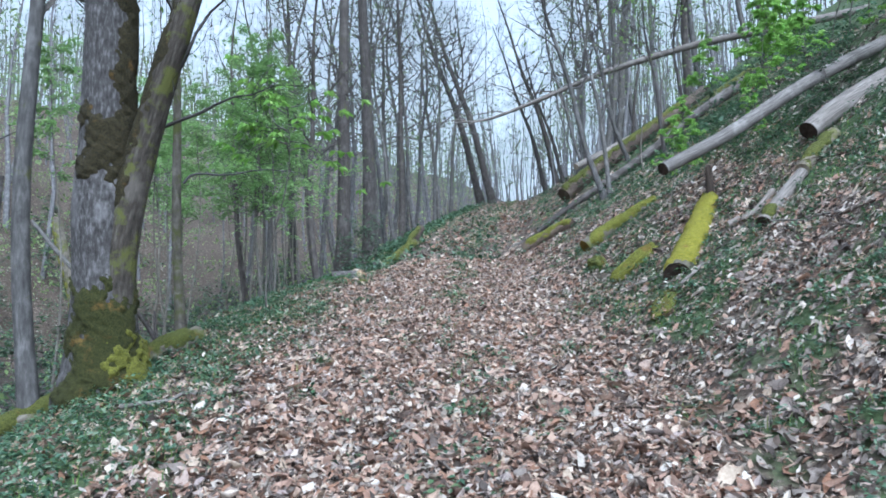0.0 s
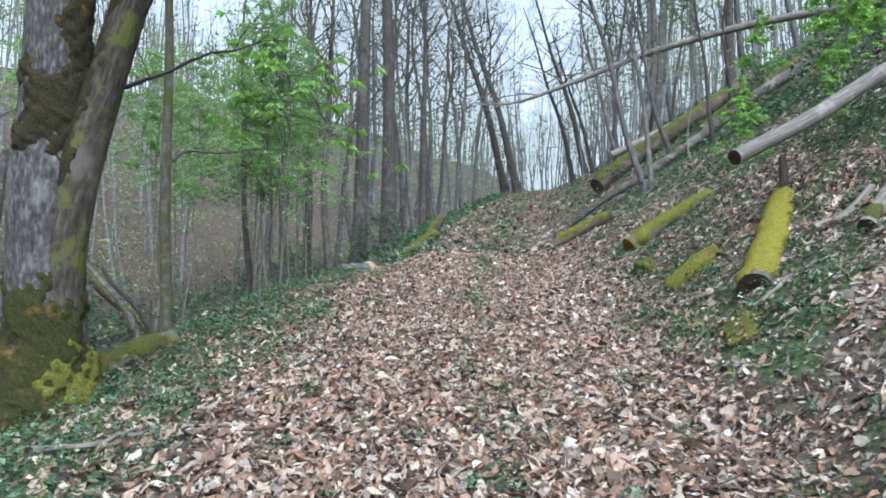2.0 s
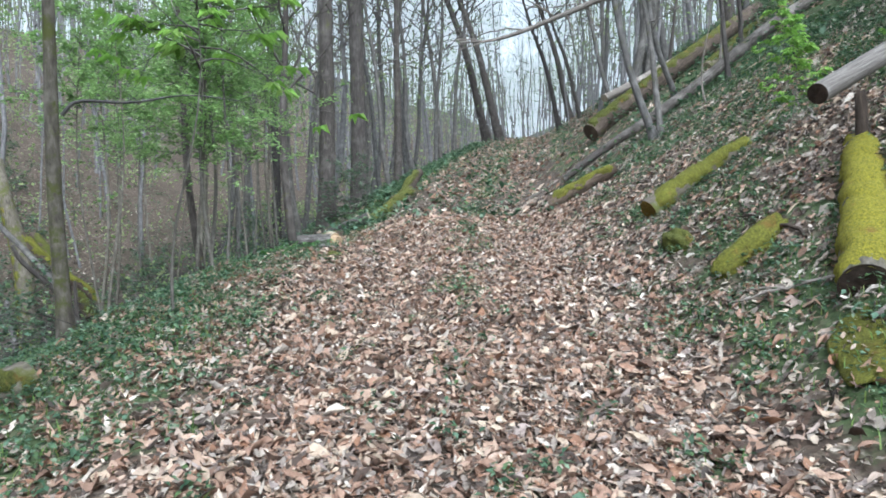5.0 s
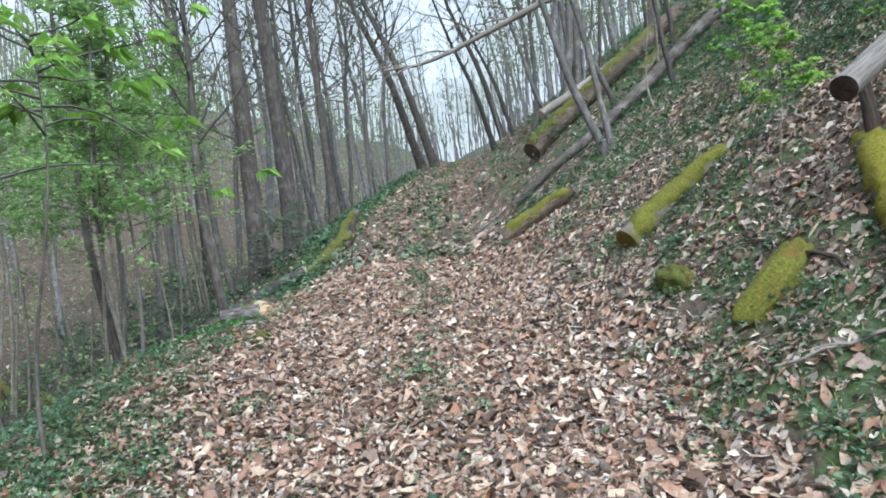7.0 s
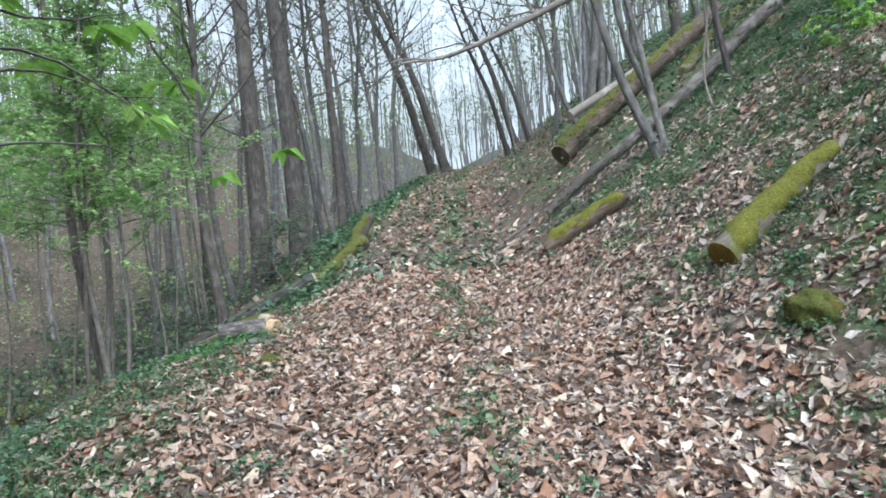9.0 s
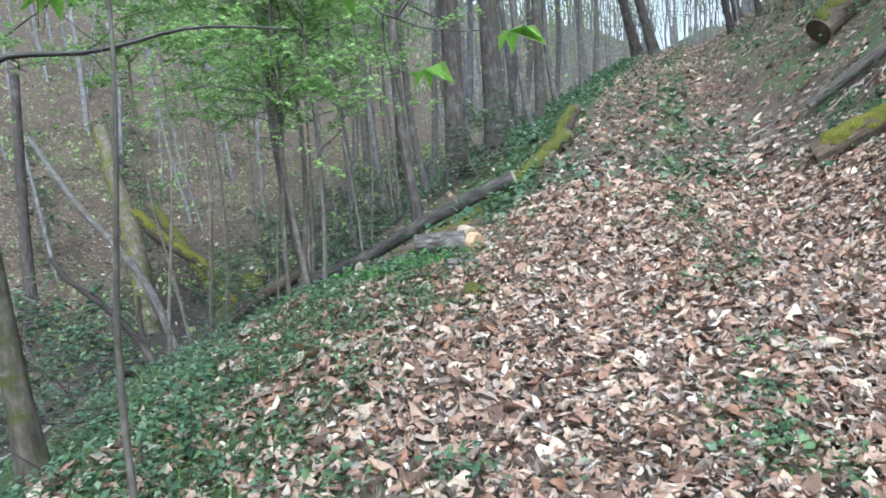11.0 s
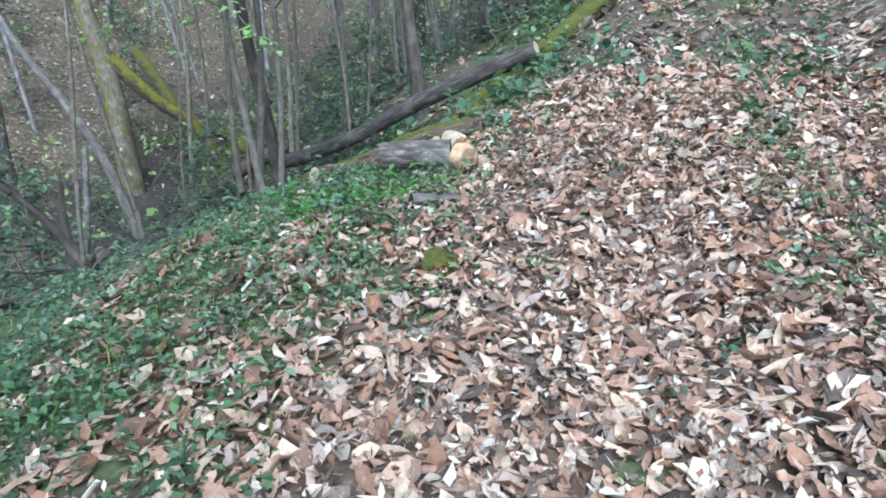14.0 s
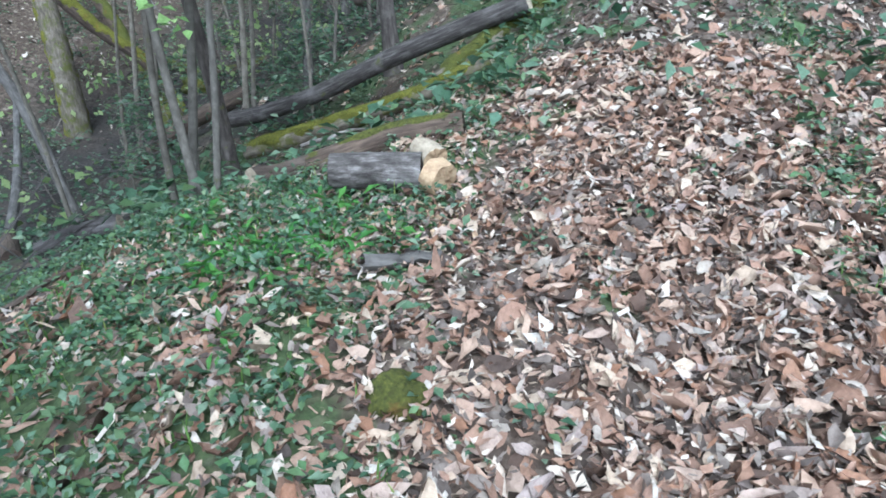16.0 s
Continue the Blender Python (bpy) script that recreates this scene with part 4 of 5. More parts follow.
# ---- loose small things ----
def cushion(x, y, w, d, h, mat, label, seed, turn=0.0, name="mossy_rock", sink=0.25):
    """A mossy stone: a lumpy half-sunk boulder under a coat of moss."""
    bm = bmesh.new()
    bmesh.ops.create_icosphere(bm, subdivisions=4, radius=1)
    for v in bm.verts:
        k = 1 + 0.34 * noise.noise(v.co * 1.6 + V((seed, 0, 0))) + 0.10 * noise.noise(v.co * 5 + V((0, seed, 0))) + 0.025 * noise.noise(v.co * 19)
        v.co = V((v.co.x * w * k, v.co.y * d * k, v.co.z * h * k))
    me = bpy.data.meshes.new(name)
    bm.to_mesh(me)
    bm.free()
    me.polygons.foreach_set("use_smooth", np.ones(len(me.polygons), bool))
    me.materials.append(mat)
    ob = tagged(new(name, me), label, "rock")
    e = 0.2
    nx, ny = float(height(x - e, y) - height(x + e, y)) / (2 * e), float(height(x, y - e) - height(x, y + e)) / (2 * e)
    tilt = V((0, 0, 1)).rotation_difference(V((nx, ny, 1))).to_matrix().to_4x4()
    ob.matrix_world = Matrix.Translation((x, y, float(height(x, y)) + h * (1 - 2 * sink))) @ tilt @ pose(0, 0, 0, 0, 0, turn)
    return ob


cushion(1.68, 8.55, 0.16, 0.40, 0.13, MOSS_MID, "long rock covered in yellow-green moss", 3, -68, sink=0.38)
cushion(1.33, 9.36, 0.12, 0.17, 0.13, MOSS_DARK, "small mossy rock half sunk in leaves", 5, 20, sink=0.36)
cushion(1.58, 6.72, 0.14, 0.38, 0.022, MOSS_MID, "flat cushion of moss below a log", 7, -25, "moss_cushion", 0.3)
cushion(-2.22, 10.85, 0.095, 0.085, 0.05, MOSS_DARK, "small cushion of moss among leaves", 9, 0, "moss_cushion", 0.3)
cushion(-12.3, 23.6, 0.5, 0.4, 0.3, MOSS_DARK, "mossy boulder by the creek", 15, 0)
cushion(-11.4, 21.2, 0.4, 0.5, 0.25, MOSS_DARK, "mossy boulder by the creek", 16, 40)
cushion(-6.0, 14.75, 0.2, 0.16, 0.12, MOSS_DARK, "mossy rock under a log", 17, 40)

def stick(x, y, turn, length, r, mat, label, seed, lift=0.01, forks=2, name="stick"):
    g = np.random.default_rng(seed)
    a = radians(turn)
    pts = []
    for k in np.linspace(-0.5, 0.5, 9):
        px, py = x + math.cos(a) * k * length + g.normal(0, 0.012), y + math.sin(a) * k * length + g.normal(0, 0.012)
        pts.append((px, py, float(height(px, py)) + r + lift + 0.01 * abs(g.normal())))
    ob = thing(name, V(pts[4]), label, "stick", "sticks on the ground")
    s = Shape()
    tube(s, pts, np.linspace(r, r * 0.6, 9), 7, 0.08, seed)
    for _ in range(forks):
        i = g.integers(2, 8)
        b = a + g.choice((-1, 1)) * g.uniform(0.4, 0.9)
        limb(s, pts[i], (math.cos(b), math.sin(b), 0.12), length * 0.3, r * 0.5, g, 5, 5, 0.02, 0.1)
    part("wood", s, mat, ob)


stick(0.44, 16.33, 40, 0.7, 0.02, BARK_POLE, "pale dead branch lying at the foot of the bank", 68, 0.02)
stick(0.69, 16.63, 75, 0.5, 0.014, BARK_POLE, "pale dead branch lying at the foot of the bank", 69, 0.03)
stick(2.0, 6.95, 20, 0.62, 0.018, BARK_POLE, "grey forked stick lying on leaves", 61, 0.02)
stick(-2.45, 4.75, 15, 0.55, 0.022, BARK_POLE, "pale stick lying in ground herbs", 62, 0.02)
stick(-2.47, 11.53, 45, 0.34, 0.035, BARK_GREY, "chunk of grey bark lying among leaves", 63, 0.0, 0, "bark_chunk")
stick(-1.9, 7.2, 25, 0.7, 0.012, BARK_ROT, "thin dark stick lying on leaves", 64)
stick(0.9, 4.5, -10, 0.6, 0.012, BARK_ROT, "thin dark stick lying on leaves", 65)
stick(-3.95, 14.35, 60, 1.0, 0.018, BARK_POLE, "pale bare branch standing against a log", 66, 0.12)
stick(-8.17, 21.42, -46, 1.0, 0.028, BARK_POLE, "white barkless stick in the creek bed", 67, 0.08, 0)
for i in range(46):
    u = rng.uniform(-14.5, -2.9)
    y = rng.uniform(10, 26)
    stick(u + float(centre(y)), y, rng.uniform(0, 180), rng.uniform(0.6, 2.0), rng.uniform(0.008, 0.022), BARK_ROT if i % 3 else BARK_POLE, "fallen branch on the ravine side", 100 + i, 0.02)
for i in range(16):
    u = rng.uniform(1.6, 6)
    y = rng.uniform(5, 19)
    stick(u + float(centre(y)), y, rng.uniform(0, 180), rng.uniform(0.4, 1.3), rng.uniform(0.007, 0.018), BARK_ROT if i % 3 else BARK_POLE, "fallen branch on the leafy slope", 140 + i, 0.02)


# wood chips by the sawn log
def chips():
    g = np.random.default_rng(71)
    for i in range(26):
        x, y = -2.5 + g.normal(0, 0.2), 12.05 + g.normal(0, 0.16)
        s = Shape()
        l, w, t = g.uniform(0.04, 0.1), g.uniform(0.015, 0.03), 0.006
        c = np.array([(-l, -w, 0), (l, -w * 0.6, 0), (l * 0.8, w, 0), (-l * 0.9, w * 0.7, 0)]) * 0.5
        v = np.vstack([c, c * 0.9 + (0, 0, t)])
        s.add(v, [(3, 2, 1, 0), (4, 5, 6, 7)] + [(k, (k + 1) % 4, (k + 1) % 4 + 4, k + 4) for k in range(4)])
        me = s.mesh("wood_chip", CUT_FRESH, (0, 0, 0), True)
        ob = tagged(new("wood_chip", me), "pale fresh wood chip lying by a sawn log", "wood chip", "wood chips by the log")
        ob.matrix_world = pose(x, y, float(height(x, y)) + 0.025, g.uniform(-25, 25), g.uniform(-25, 25), g.uniform(0, 360))


chips()


# ---- ground cover, too many to count ----
def scatter_mesh(name, verts, faces_one, count, mat, label, category):
    """count copies of one small shape, already placed: verts is count x k x 3."""
    k = verts.shape[1]
    loops = np.concatenate([np.array(f) for f in faces_one])
    sizes = np.array([len(f) for f in faces_one])
    all_loops = (loops[None, :] + (np.arange(count) * k)[:, None]).ravel()
    all_sizes = np.tile(sizes, count)
    me = bpy.data.meshes.new(name)
    me.vertices.add(count * k)
    me.vertices.foreach_set("co", verts.astype(np.float32).ravel())
    me.loops.add(len(all_loops))
    me.loops.foreach_set("vertex_index", all_loops.astype(np.int32))
    me.polygons.add(len(all_sizes))
    me.polygons.foreach_set("loop_start", np.concatenate([[0], np.cumsum(all_sizes)[:-1]]).astype(np.int32))
    me.update(calc_edges=True)
    me.validate()
    me.polygons.foreach_set("use_smooth", np.ones(len(me.polygons), bool))
    me.materials.append(mat)
    return tagged(new(name, me), label, category, "", "stuff")


def turned(local, yaw, pitch, roll):
    """Turns count x k x 3 points by each one's angles."""
    cy, sy, cp, sp, cr, sr = np.cos(yaw), np.sin(yaw), np.cos(pitch), np.sin(pitch), np.cos(roll), np.sin(roll)
    x, y, z = local[..., 0], local[..., 1], local[..., 2]
    y, z = y * cr[:, None] - z * sr[:, None], y * sr[:, None] + z * cr[:, None]
    x, z = x * cp[:, None] + z * sp[:, None], -x * sp[:, None] + z * cp[:, None]
    x, y = x * cy[:, None] - y * sy[:, None], x * sy[:, None] + y * cy[:, None]
    return np.stack([x, y, z], -1)


def places(n, x0, x1, y0, y1, density, g):
    """Random plan places, kept with the chance that density(x, y) gives."""
    x, y = g.uniform(x0, x1, n), g.uniform(y0, y1, n)
    keep = g.uniform(0, 1, n) < density(x, y)
    return x[keep], y[keep]


def litter_share(x, y):
    """How thick dead leaves lie."""
    u = x - centre(y)
    path = np.exp(-((u + 0.1) / 1.5) ** 4)
    d = 0.35 + 0.65 * path
    d = np.where(u < -1.5, np.maximum(0.22, 0.9 * np.exp(np.minimum(u + 2.0, 0) * 0.42)) * (0.9 + 0.35 * waves(x, y, 1.0, 16)) * np.interp(y, (7, 10), (0.6, 1.0)), d)
    d = np.where(u > 1.3, 0.55 + 0.26 * waves(x, y, 1.6, 14), d)
    return d * (1 - 0.55 * green_cover(x, y)) * (0.85 + 0.25 * waves(x, y, 0.9, 15))


def litter(name, n, box, mat, size, seed, lift, label, share=litter_share):
    g = np.random.default_rng(seed)
    x, y = places(n, *box, share, g)
    n = len(x)
    ln = size * np.clip(g.lognormal(0, 0.48, n), 0.35, 2.5)
    folded = g.uniform(0, 1, n) < 0.4
    w = ln * np.where(folded, g.uniform(0.2, 0.42, n), g.uniform(0.4, 0.68, n))
    curl = np.where(folded, g.uniform(0.1, 0.3, n), g.normal(0.05, 0.11, n)) * ln
    bow = g.normal(0.1, 0.24, n) * ln
    # base, three points on each side, three on the midrib, tip; some leaves are lobed
    shape = np.array([(-.5, 0), (-.3, .36), (-.27, 0), (-.3, -.36), (0, .5), (0.02, 0), (0, -.5), (.28, .34), (.28, 0), (.28, -.34), (.58, 0)])
    lobed = np.where(g.uniform(0, 1, n) < 0.3, 0.13, 0.045)
    local = np.zeros((n, 11, 3))
    jit = g.normal(0, 1, (n, 11, 2)) * lobed[:, None, None]
    local[..., 0] = (shape[:, 0] + 0.7 * jit[..., 0]) * ln[:, None]
    local[..., 1] = (shape[:, 1] + jit[..., 1]) * w[:, None] + (shape[:, 0] ** 2 * g.normal(0, 0.3, (n, 1))) * ln[:, None]
    edge = np.abs(shape[:, 1]) * 2
    twist = shape[:, 0] * shape[:, 1] * 4
    local[..., 2] = edge * curl[:, None] + (4 * shape[:, 0] ** 2) * bow[:, None] * 0.6 + twist * g.normal(0, 0.16, (n, 1)) * ln[:, None] + g.normal(0, 0.045, (n, 11)) * ln[:, None]
    v = turned(local, g.uniform(0, 6.28, n), g.normal(0, 0.36, n), g.normal(0, 0.4, n))
    e = 0.15
    v[..., 0] += x[:, None]
    v[..., 1] += y[:, None]
    gx, gy = (height(x + e, y) - height(x - e, y)) / (2 * e), (height(x, y + e) - height(x, y - e)) / (2 * e)
    v[..., 2] += (height(x, y) + lift + np.abs(g.normal(0, 0.014, n)))[:, None] + (v[..., 0] - x[:, None]) * gx[:, None] + (v[..., 1] - y[:, None]) * gy[:, None]
    return scatter_mesh(name, v, [(0, 2, 1), (0, 3, 2), (1, 2, 5, 4), (2, 3, 6, 5), (4, 5, 8, 7), (5, 6, 9, 8), (7, 8, 10), (8, 9, 10)], n, mat, label, "leaves")


def track_share(x, y):
    """Fresh tan leaves keep to the track; the slope above holds older grey ones."""
    return litter_share(x, y) * (1 - 0.6 * smooth(1.1, 2.0, x - centre(y)))


def slope_share(x, y):
    return litter_share(x, y) * (0.6 + 0.75 * smooth(1.0, 1.9, x - centre(y)))


litter("leaf_litter", 165000, (-4.6, 4.6, 2.2, 14.5), LITTER, 0.053, 81, 0.008, "thick litter of tan and pinkish-brown dead leaves", track_share)
litter("leaf_litter", 76000, (-4.8, 5.4, 2.2, 16.0), LITTER_GREY, 0.048, 82, 0.008, "older greyish curled dead leaves", slope_share)
litter("leaf_litter", 12000, (-4.6, 4.6, -2.5, 2.3), LITTER, 0.075, 86, 0.008, "thick litter of tan and pinkish-brown dead leaves")
litter("leaf_litter", 24000, (4.4, 9.5, 2.0, 15), LITTER_GREY, 0.066, 87, 0.01, "dead leaves high on the slope")
litter("leaf_litter", 28000, (-7, 8, 14.0, 42), LITTER, 0.085, 83, 0.012, "litter of dead leaves up the track")
litter("leaf_litter", 26000, (-24, -4.5, 7, 34), LITTER_GREY, 0.075, 84, 0.012, "dead leaves on the ravine side")


def herbs(name, n, box, mat, seed, leaf, tall, per, density, label, slim=0.6):
    g = np.random.default_rng(seed)
    x, y = places(n, *box, density, g)
    m = len(x)
    X, Y = np.repeat(x, per), np.repeat(y, per)
    k = m * per
    sc = np.repeat(g.uniform(0.6, 1.3, m), per)
    az = g.uniform(0, 6.28, k)
    out = np.abs(g.normal(0, 0.055, k)) * sc * (leaf / 0.05)
    ln = leaf * g.uniform(0.6, 1.3, k) * sc
    local = np.zeros((k, 4, 3))
    local[:, 1, 0], local[:, 1, 1], local[:, 1, 2] = ln * 0.5, ln * slim * 0.5, ln * 0.1
    local[:, 3, 0], local[:, 3, 1], local[:, 3, 2] = ln * 0.5, -ln * slim * 0.5, ln * 0.1
    local[:, 2, 0], local[:, 2, 2] = ln, -ln * 0.12
    v = turned(local, az, g.normal(-0.1, 0.4, k), g.normal(0, 0.3, k))
    px, py = X + np.cos(az) * out, Y + np.sin(az) * out
    v[..., 0] += px[:, None]
    v[..., 1] += py[:, None]
    v[..., 2] += (height(px, py) + 0.012 + g.uniform(0.05, 1.0, k) * tall * sc)[:, None]
    return scatter_mesh(name, v, [(0, 1, 2), (0, 2, 3)], k, mat, label, "herbs")


herbs("ground_herbs", 62000, (-6.0, 5.5, 2.0, 17), HERB, 91, 0.038, 0.09, 11, lambda x, y: np.clip(green_cover(x, y) * 0.9 - 0.1, 0.012, 1) * 0.5, "low blue-green woodland herbs among dead leaves")
herbs("ground_herbs", 36000, (-24, 10, 13, 38), HERB, 92, 0.11, 0.25, 6, lambda x, y: np.clip(green_cover(x, y) - 0.1, 0.14 + 0.1 * waves(x, y, 3.0, 27), 1) * np.where(x > 0, 0.25, 0.7), "woodland herbs on the slopes")
herbs("ground_herbs", 9000, (-5.0, 4.5, 8.0, 15), HERB_FRESH, 96, 0.045, 0.07, 8, lambda x, y: np.clip(green_cover(x, y) - 0.12, 0.0, 1) * np.clip(0.25 + 0.9 * waves(x, y, 0.6, 23), 0, 1), "clumps of fresh green broad-leaved herbs")
herbs("ferns", 300, (-4.6, -2.3, 10.6, 13.2), FERN, 93, 0.065, 0.10, 14, lambda x, y: np.exp(-((x + 3.0) / 0.45) ** 2 - ((y - 11.65) / 0.35) ** 2), "tuft of bright green ferny leaves beside logs", 0.35)


def fragments(n, mat, seed, size, label):
    """Broken bits of leaves and bark between the whole ones."""
    g = np.random.default_rng(seed)
    x, y = places(n, -4.2, 4.2, 2.2, 12.8, litter_share, g)
    n = len(x)
    ln = size * np.clip(g.lognormal(0, 0.5, n), 0.4, 2.5)
    local = np.zeros((n, 4, 3))
    local[:, :, 0] = np.array([-0.5, 0.3, 0.6, -0.1]) * ln[:, None] + g.normal(0, 0.15, (n, 4)) * ln[:, None]
    local[:, :, 1] = np.array([-0.1, -0.4, 0.2, 0.45]) * (ln * g.uniform(0.2, 0.8, n))[:, None]
    v = turned(local, g.uniform(0, 6.28, n), g.normal(0, 0.5, n), g.normal(0, 0.5, n))
    v[..., 0] += x[:, None]
    v[..., 1] += y[:, None]
    v[..., 2] += (height(x, y) + 0.028 + np.abs(g.normal(0, 0.014, n)))[:, None]
    scatter_mesh("leaf_fragments", v, [(0, 1, 2, 3)], n, mat, label, "leaves")


fragments(60000, LITTER_GREY, 85, 0.03, "broken bits of grey dead leaves and bark")
fragments(60000, LITTER, 88, 0.034, "broken bits of tan dead leaves")


def grass(name, n, box, seed, tall, density, label):
    g = np.random.default_rng(seed)
    x, y = places(n, *box, density, g)
    k = len(x)
    az, ln = g.uniform(0, 6.28, k), tall * g.uniform(0.4, 1.2, k)
    lean, w = g.uniform(0.1, 0.8, k), 0.0035 + 0.004 * tall
    v = np.zeros((k, 5, 3))
    dx, dy = np.cos(az), np.sin(az)
    for i, (s, h) in enumerate(((-1, 0), (1, 0), (1, 0.55), (-1, 0.55), (0, 1))):
        b = lean * h * h * ln
        v[:, i, 0] = x - dy * s * w * (1 - 0.4 * h) + dx * b
        v[:, i, 1] = y + dx * s * w * (1 - 0.4 * h) + dy * b
        v[:, i, 2] = height(x, y) + h * ln * (1 - 0.3 * lean * h)
    return scatter_mesh(name, v, [(0, 1, 2, 3), (3, 2, 4)], k, GRASS, label, "grass")


grass("grass", 60000, (-5.5, 4.5, 1.5, 16), 94, 0.10, lambda x, y: np.clip(green_cover(x, y) - 0.2, 0.0, 1) * 0.75, "thin grass between dead leaves")
grass("grass", 40000, (-5, 5, 15, 46), 95, 0.16, lambda x, y: np.clip(green_cover(x, y) - 0.2, 0.0, 1) * 0.9 * (np.abs(x - centre(y) + 0.6) < 2.6), "grass along the middle and edge of the track")


def brushwood():
    """Fallen twigs and thin dead branches tangled along the creek."""
    g = np.random.default_rng(98)
    s = Shape()
    for _ in range(900):
        y = g.uniform(9, 27)
        x = float(centre(y)) + g.uniform(-15, -3.6)
        a = g.uniform(0, 6.28)
        limb(s, (x, y, float(height(x, y)) + g.uniform(0.0, 0.08)), (math.cos(a), math.sin(a), abs(g.normal(0.05, 0.22))), g.uniform(0.4, 1.6), g.uniform(0.004, 0.012), g, 3, 5, 0.03, 0.18)
    tagged(new("brushwood", s.mesh("brushwood", BARK_DARK)), "tangle of dead twigs along the creek", "brushwood", "", "stuff")


brushwood()


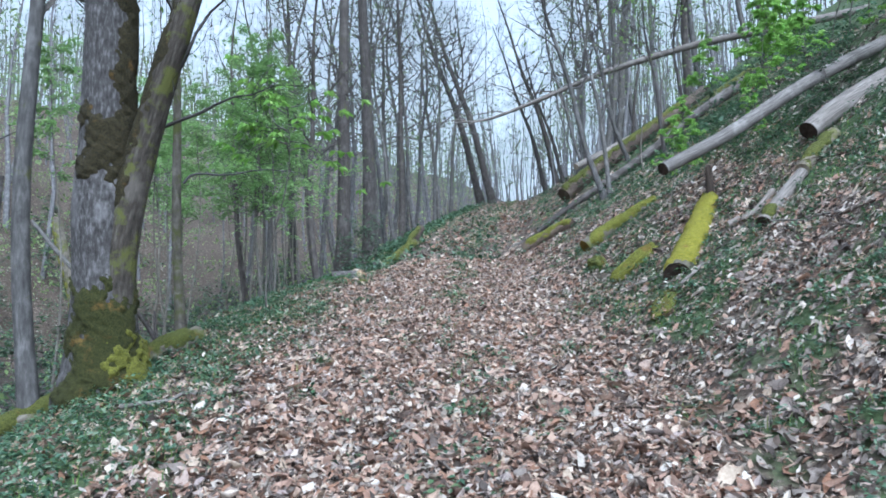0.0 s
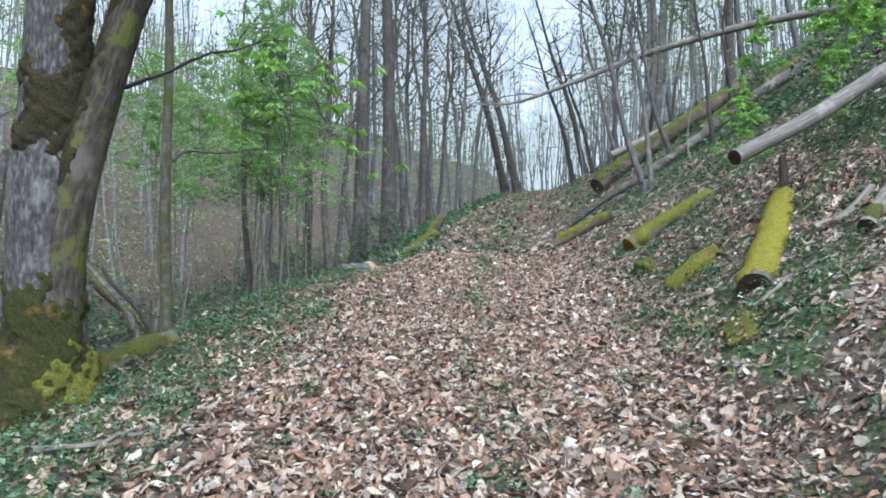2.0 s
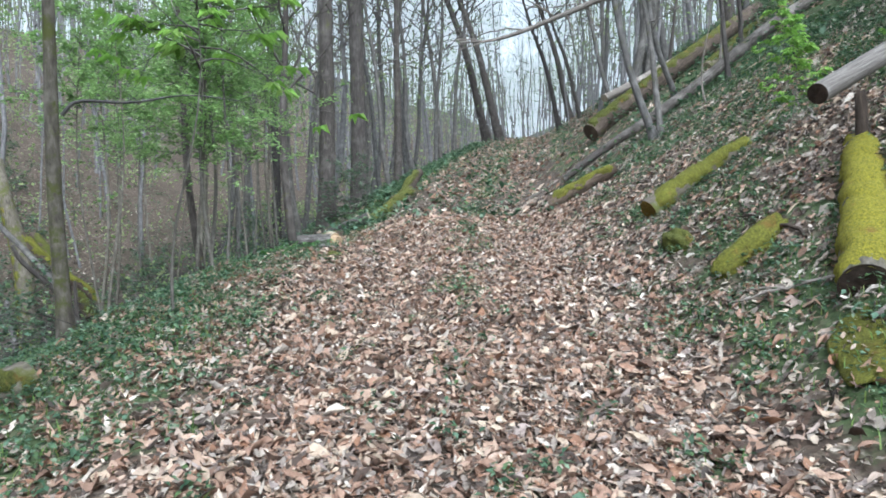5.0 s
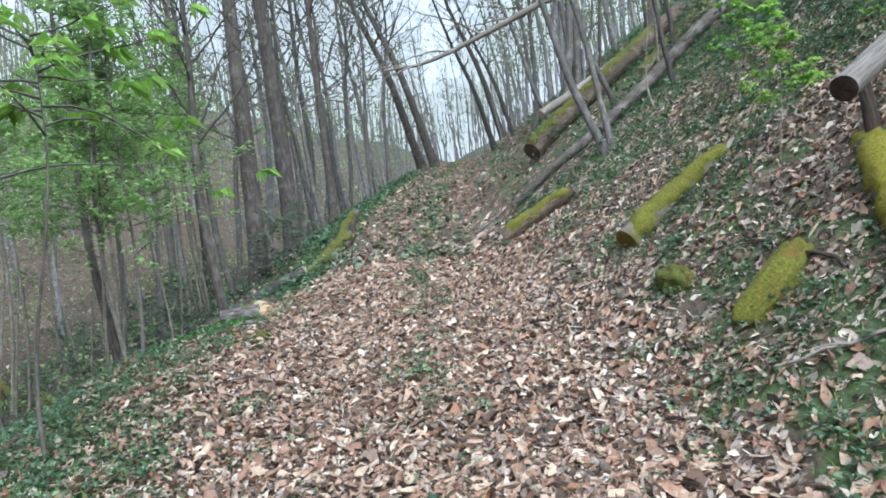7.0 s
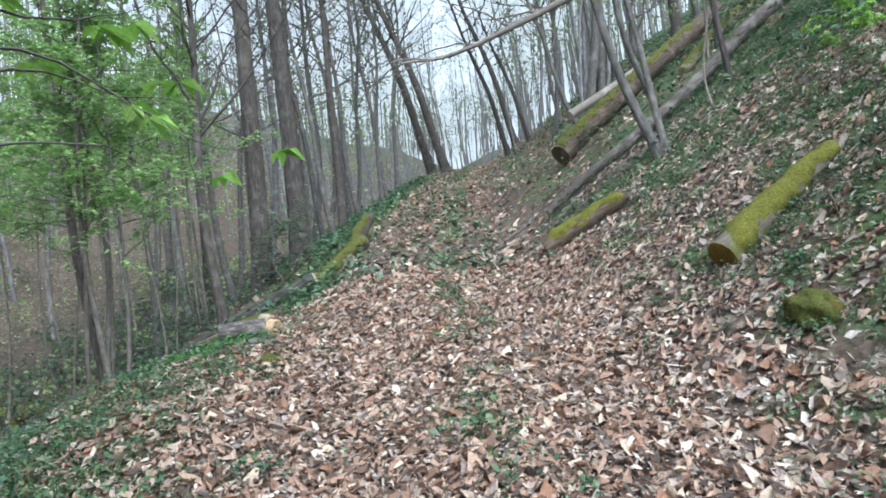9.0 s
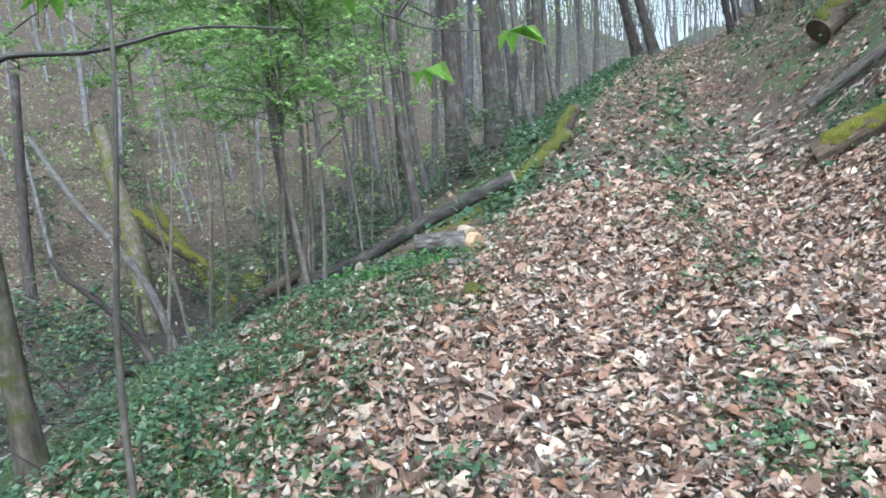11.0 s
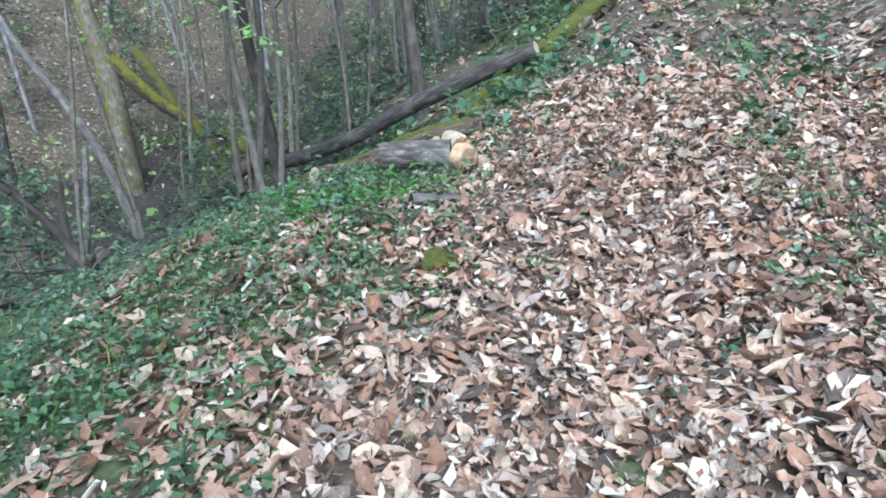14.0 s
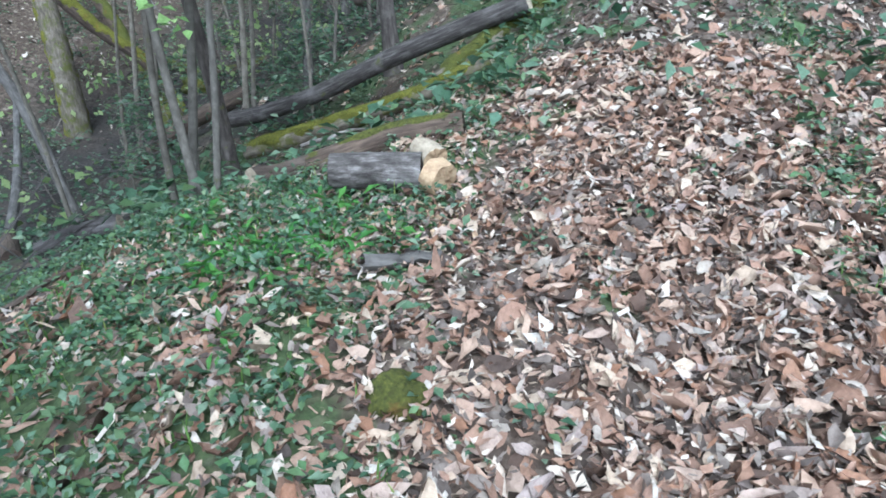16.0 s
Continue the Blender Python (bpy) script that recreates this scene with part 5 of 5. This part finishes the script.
# ---- far woods ----
def far_woods():
    """Trunks with limbs over the hillsides, and a thin veil of young leaves, beyond the trees that stand singly."""
    g = np.random.default_rng(97)
    s, leaf_v, far_v = Shape(), [], []
    spots = []
    while len(spots) < 600:
        x, y = g.uniform(-70, 55), g.uniform(7, 95)
        u = x - float(centre(y))
        if (-9 < u < 5.5 and y < 42) or (-2.5 < u < 2.0 and y < 60) or (u > -11 and u < 3 and y < 24) or (y < 24 and abs(u) < 13) or (y < 18 and u > -14):
            continue
        if u > 5 and y < 40 and g.uniform() < 0.7:
            continue
        spots.append((x, y))
    for k in range(170):
        y = g.uniform(58, 130)
        spots.append((g.uniform(-26, 26) + float(centre(y)), y))
    for k in range(34):
        y = g.uniform(25, 50)
        u = g.uniform(2.4, 9) if k % 3 else g.uniform(-8, -2.8)
        spots.append((u + float(centre(y)), y))
    crest = []
    for k in range(380):
        y = g.uniform(2, 130)
        crest.append((float(centre(y)) - g.uniform(62, 118), y))
    for k in range(300):
        y = g.uniform(95, 178)
        crest.append((g.uniform(-70, 55), y))
    for k in range(120):
        y = g.uniform(20, 90)
        crest.append((float(centre(y)) + g.uniform(26, 70), y))
    for x, y in crest:
        z, tall = float(height(x, y)), g.uniform(11, 20)
        h = np.linspace(-0.3, tall, 4)
        line = np.stack([x + g.normal(0, 0.06) * h, y + g.normal(0, 0.05) * h, z + h], 1)
        tube(s, line, g.uniform(0.07, 0.2) * (1 - 0.85 * np.clip(h / tall, 0, 1)), 5, 0.0)
        for _ in range(7):
            k = g.uniform(0.2, 0.95)
            az = g.uniform(0, 6.28)
            q = limb(s, [np.interp(k * tall, h, line[:, j]) for j in range(3)], (math.cos(az), math.sin(az), g.uniform(0.4, 1.4)), g.uniform(2, 5) * (1.2 - k), 0.045, g, 3, 4, 0, 0.2)
            if g.uniform() < 0.5:
                far_v.append(q[2] + g.normal(0, (1.2, 1.2, 0.6), (10, 3)))
    for x, y in spots:
        z, tall, r = float(height(x, y)), g.uniform(9, 20), 0.035 + 0.12 * g.uniform(0, 1) ** 2
        h = np.linspace(-0.3, tall, 6)
        line = np.stack([x + g.normal(0, 0.07) * h + 0.25 * np.sin(h * 0.5 + x), y + g.normal(0, 0.05) * h, z + h], 1)
        tube(s, line, r * (1 - 0.85 * np.clip(h / tall, 0, 1)), 6, 0.0)
        for _ in range(9):
            k = g.uniform(0.3, 0.98)
            p0 = [np.interp(k * tall, h, line[:, j]) for j in range(3)]
            az = g.uniform(0, 6.28)
            q = limb(s, p0, (math.cos(az), math.sin(az), g.uniform(0.4, 1.4)), g.uniform(1.5, 4) * (1.2 - k), 0.03, g, 3, 5, 0, 0.18)
            for _ in range(2):
                limb(s, q[g.integers(1, 5)], g.normal(0, 1, 3) + np.array([0, 0, 0.6]), g.uniform(0.6, 1.5), 0.012, g, 3, 3, 0, 0.2)
            if g.uniform() < 0.75:
                c = q[g.integers(1, 5)]
                leaf_v.append(c + g.normal(0, (0.7, 0.7, 0.35), (16, 3)))
    # One paled bark for every far trunk stands in for the air's haze.
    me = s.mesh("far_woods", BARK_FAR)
    tagged(new("far_woods", me), "distant bare forest trees on both hillsides, bark paled for haze", "woods", "", "stuff")
    for _ in range(260):
        y = g.uniform(58, 130)
        x = g.uniform(-34, 34) + float(centre(y))
        far_v.append(np.array([x, y, float(height(x, y)) + g.uniform(1.0, 15.0)]) + g.normal(0, (1.6, 1.6, 0.9), (40, 3)))
    for _ in range(450):
        y = g.uniform(10, 75)
        x = float(centre(y)) - g.uniform(18, 60)
        far_v.append(np.array([x, y, float(height(x, y)) + g.uniform(2.0, 11.0)]) + g.normal(0, (1.1, 1.1, 0.55), (40, 3)))
    for _ in range(260):
        y = g.uniform(9, 40)
        x = float(centre(y)) - g.uniform(7, 30)
        leaf_v.append(np.array([x, y, float(height(x, y)) + g.uniform(0.15, 1.3)]) + g.normal(0, (0.55, 0.55, 0.18), (30, 3)))
    for _ in range(190):
        y = g.uniform(8, 55)
        x = float(centre(y)) - g.uniform(13, 42)
        leaf_v.append(np.array([x, y, float(height(x, y)) + g.uniform(0.4, 6.0)]) + g.normal(0, (0.8, 0.8, 0.35), (34, 3)))
    for _ in range(300):
        y = g.uniform(24, 62)
        u = g.uniform(2.0, 12) if g.uniform() < 0.5 else g.uniform(-11, -3)
        x = u + float(centre(y))
        leaf_v.append(np.array([x, y, float(height(x, y)) + g.uniform(0.8, 9.0)]) + g.normal(0, (0.8, 0.8, 0.4), (30, 3)))
    p = np.concatenate(leaf_v + far_v)
    k = len(p)
    n_far = sum(len(v) for v in far_v)
    ln = g.uniform(0.07, 0.2, k) * np.concatenate([np.ones(k - n_far), np.full(n_far, 1.7)])
    local = np.zeros((k, 4, 3))
    local[:, 1, :2] = np.stack([ln * 0.5, ln * 0.32], 1)
    local[:, 2, 0] = ln
    local[:, 3, :2] = np.stack([ln * 0.5, -ln * 0.32], 1)
    v = turned(local, g.uniform(0, 6.28, k), g.normal(0, 0.7, k), g.normal(0, 0.7, k)) + p[:, None, :]
    scatter_mesh("far_foliage", v, [(0, 1, 2), (0, 2, 3)], k, HAZE_GREEN, "veil of young pale green leaves on distant trees", "foliage")


far_woods()
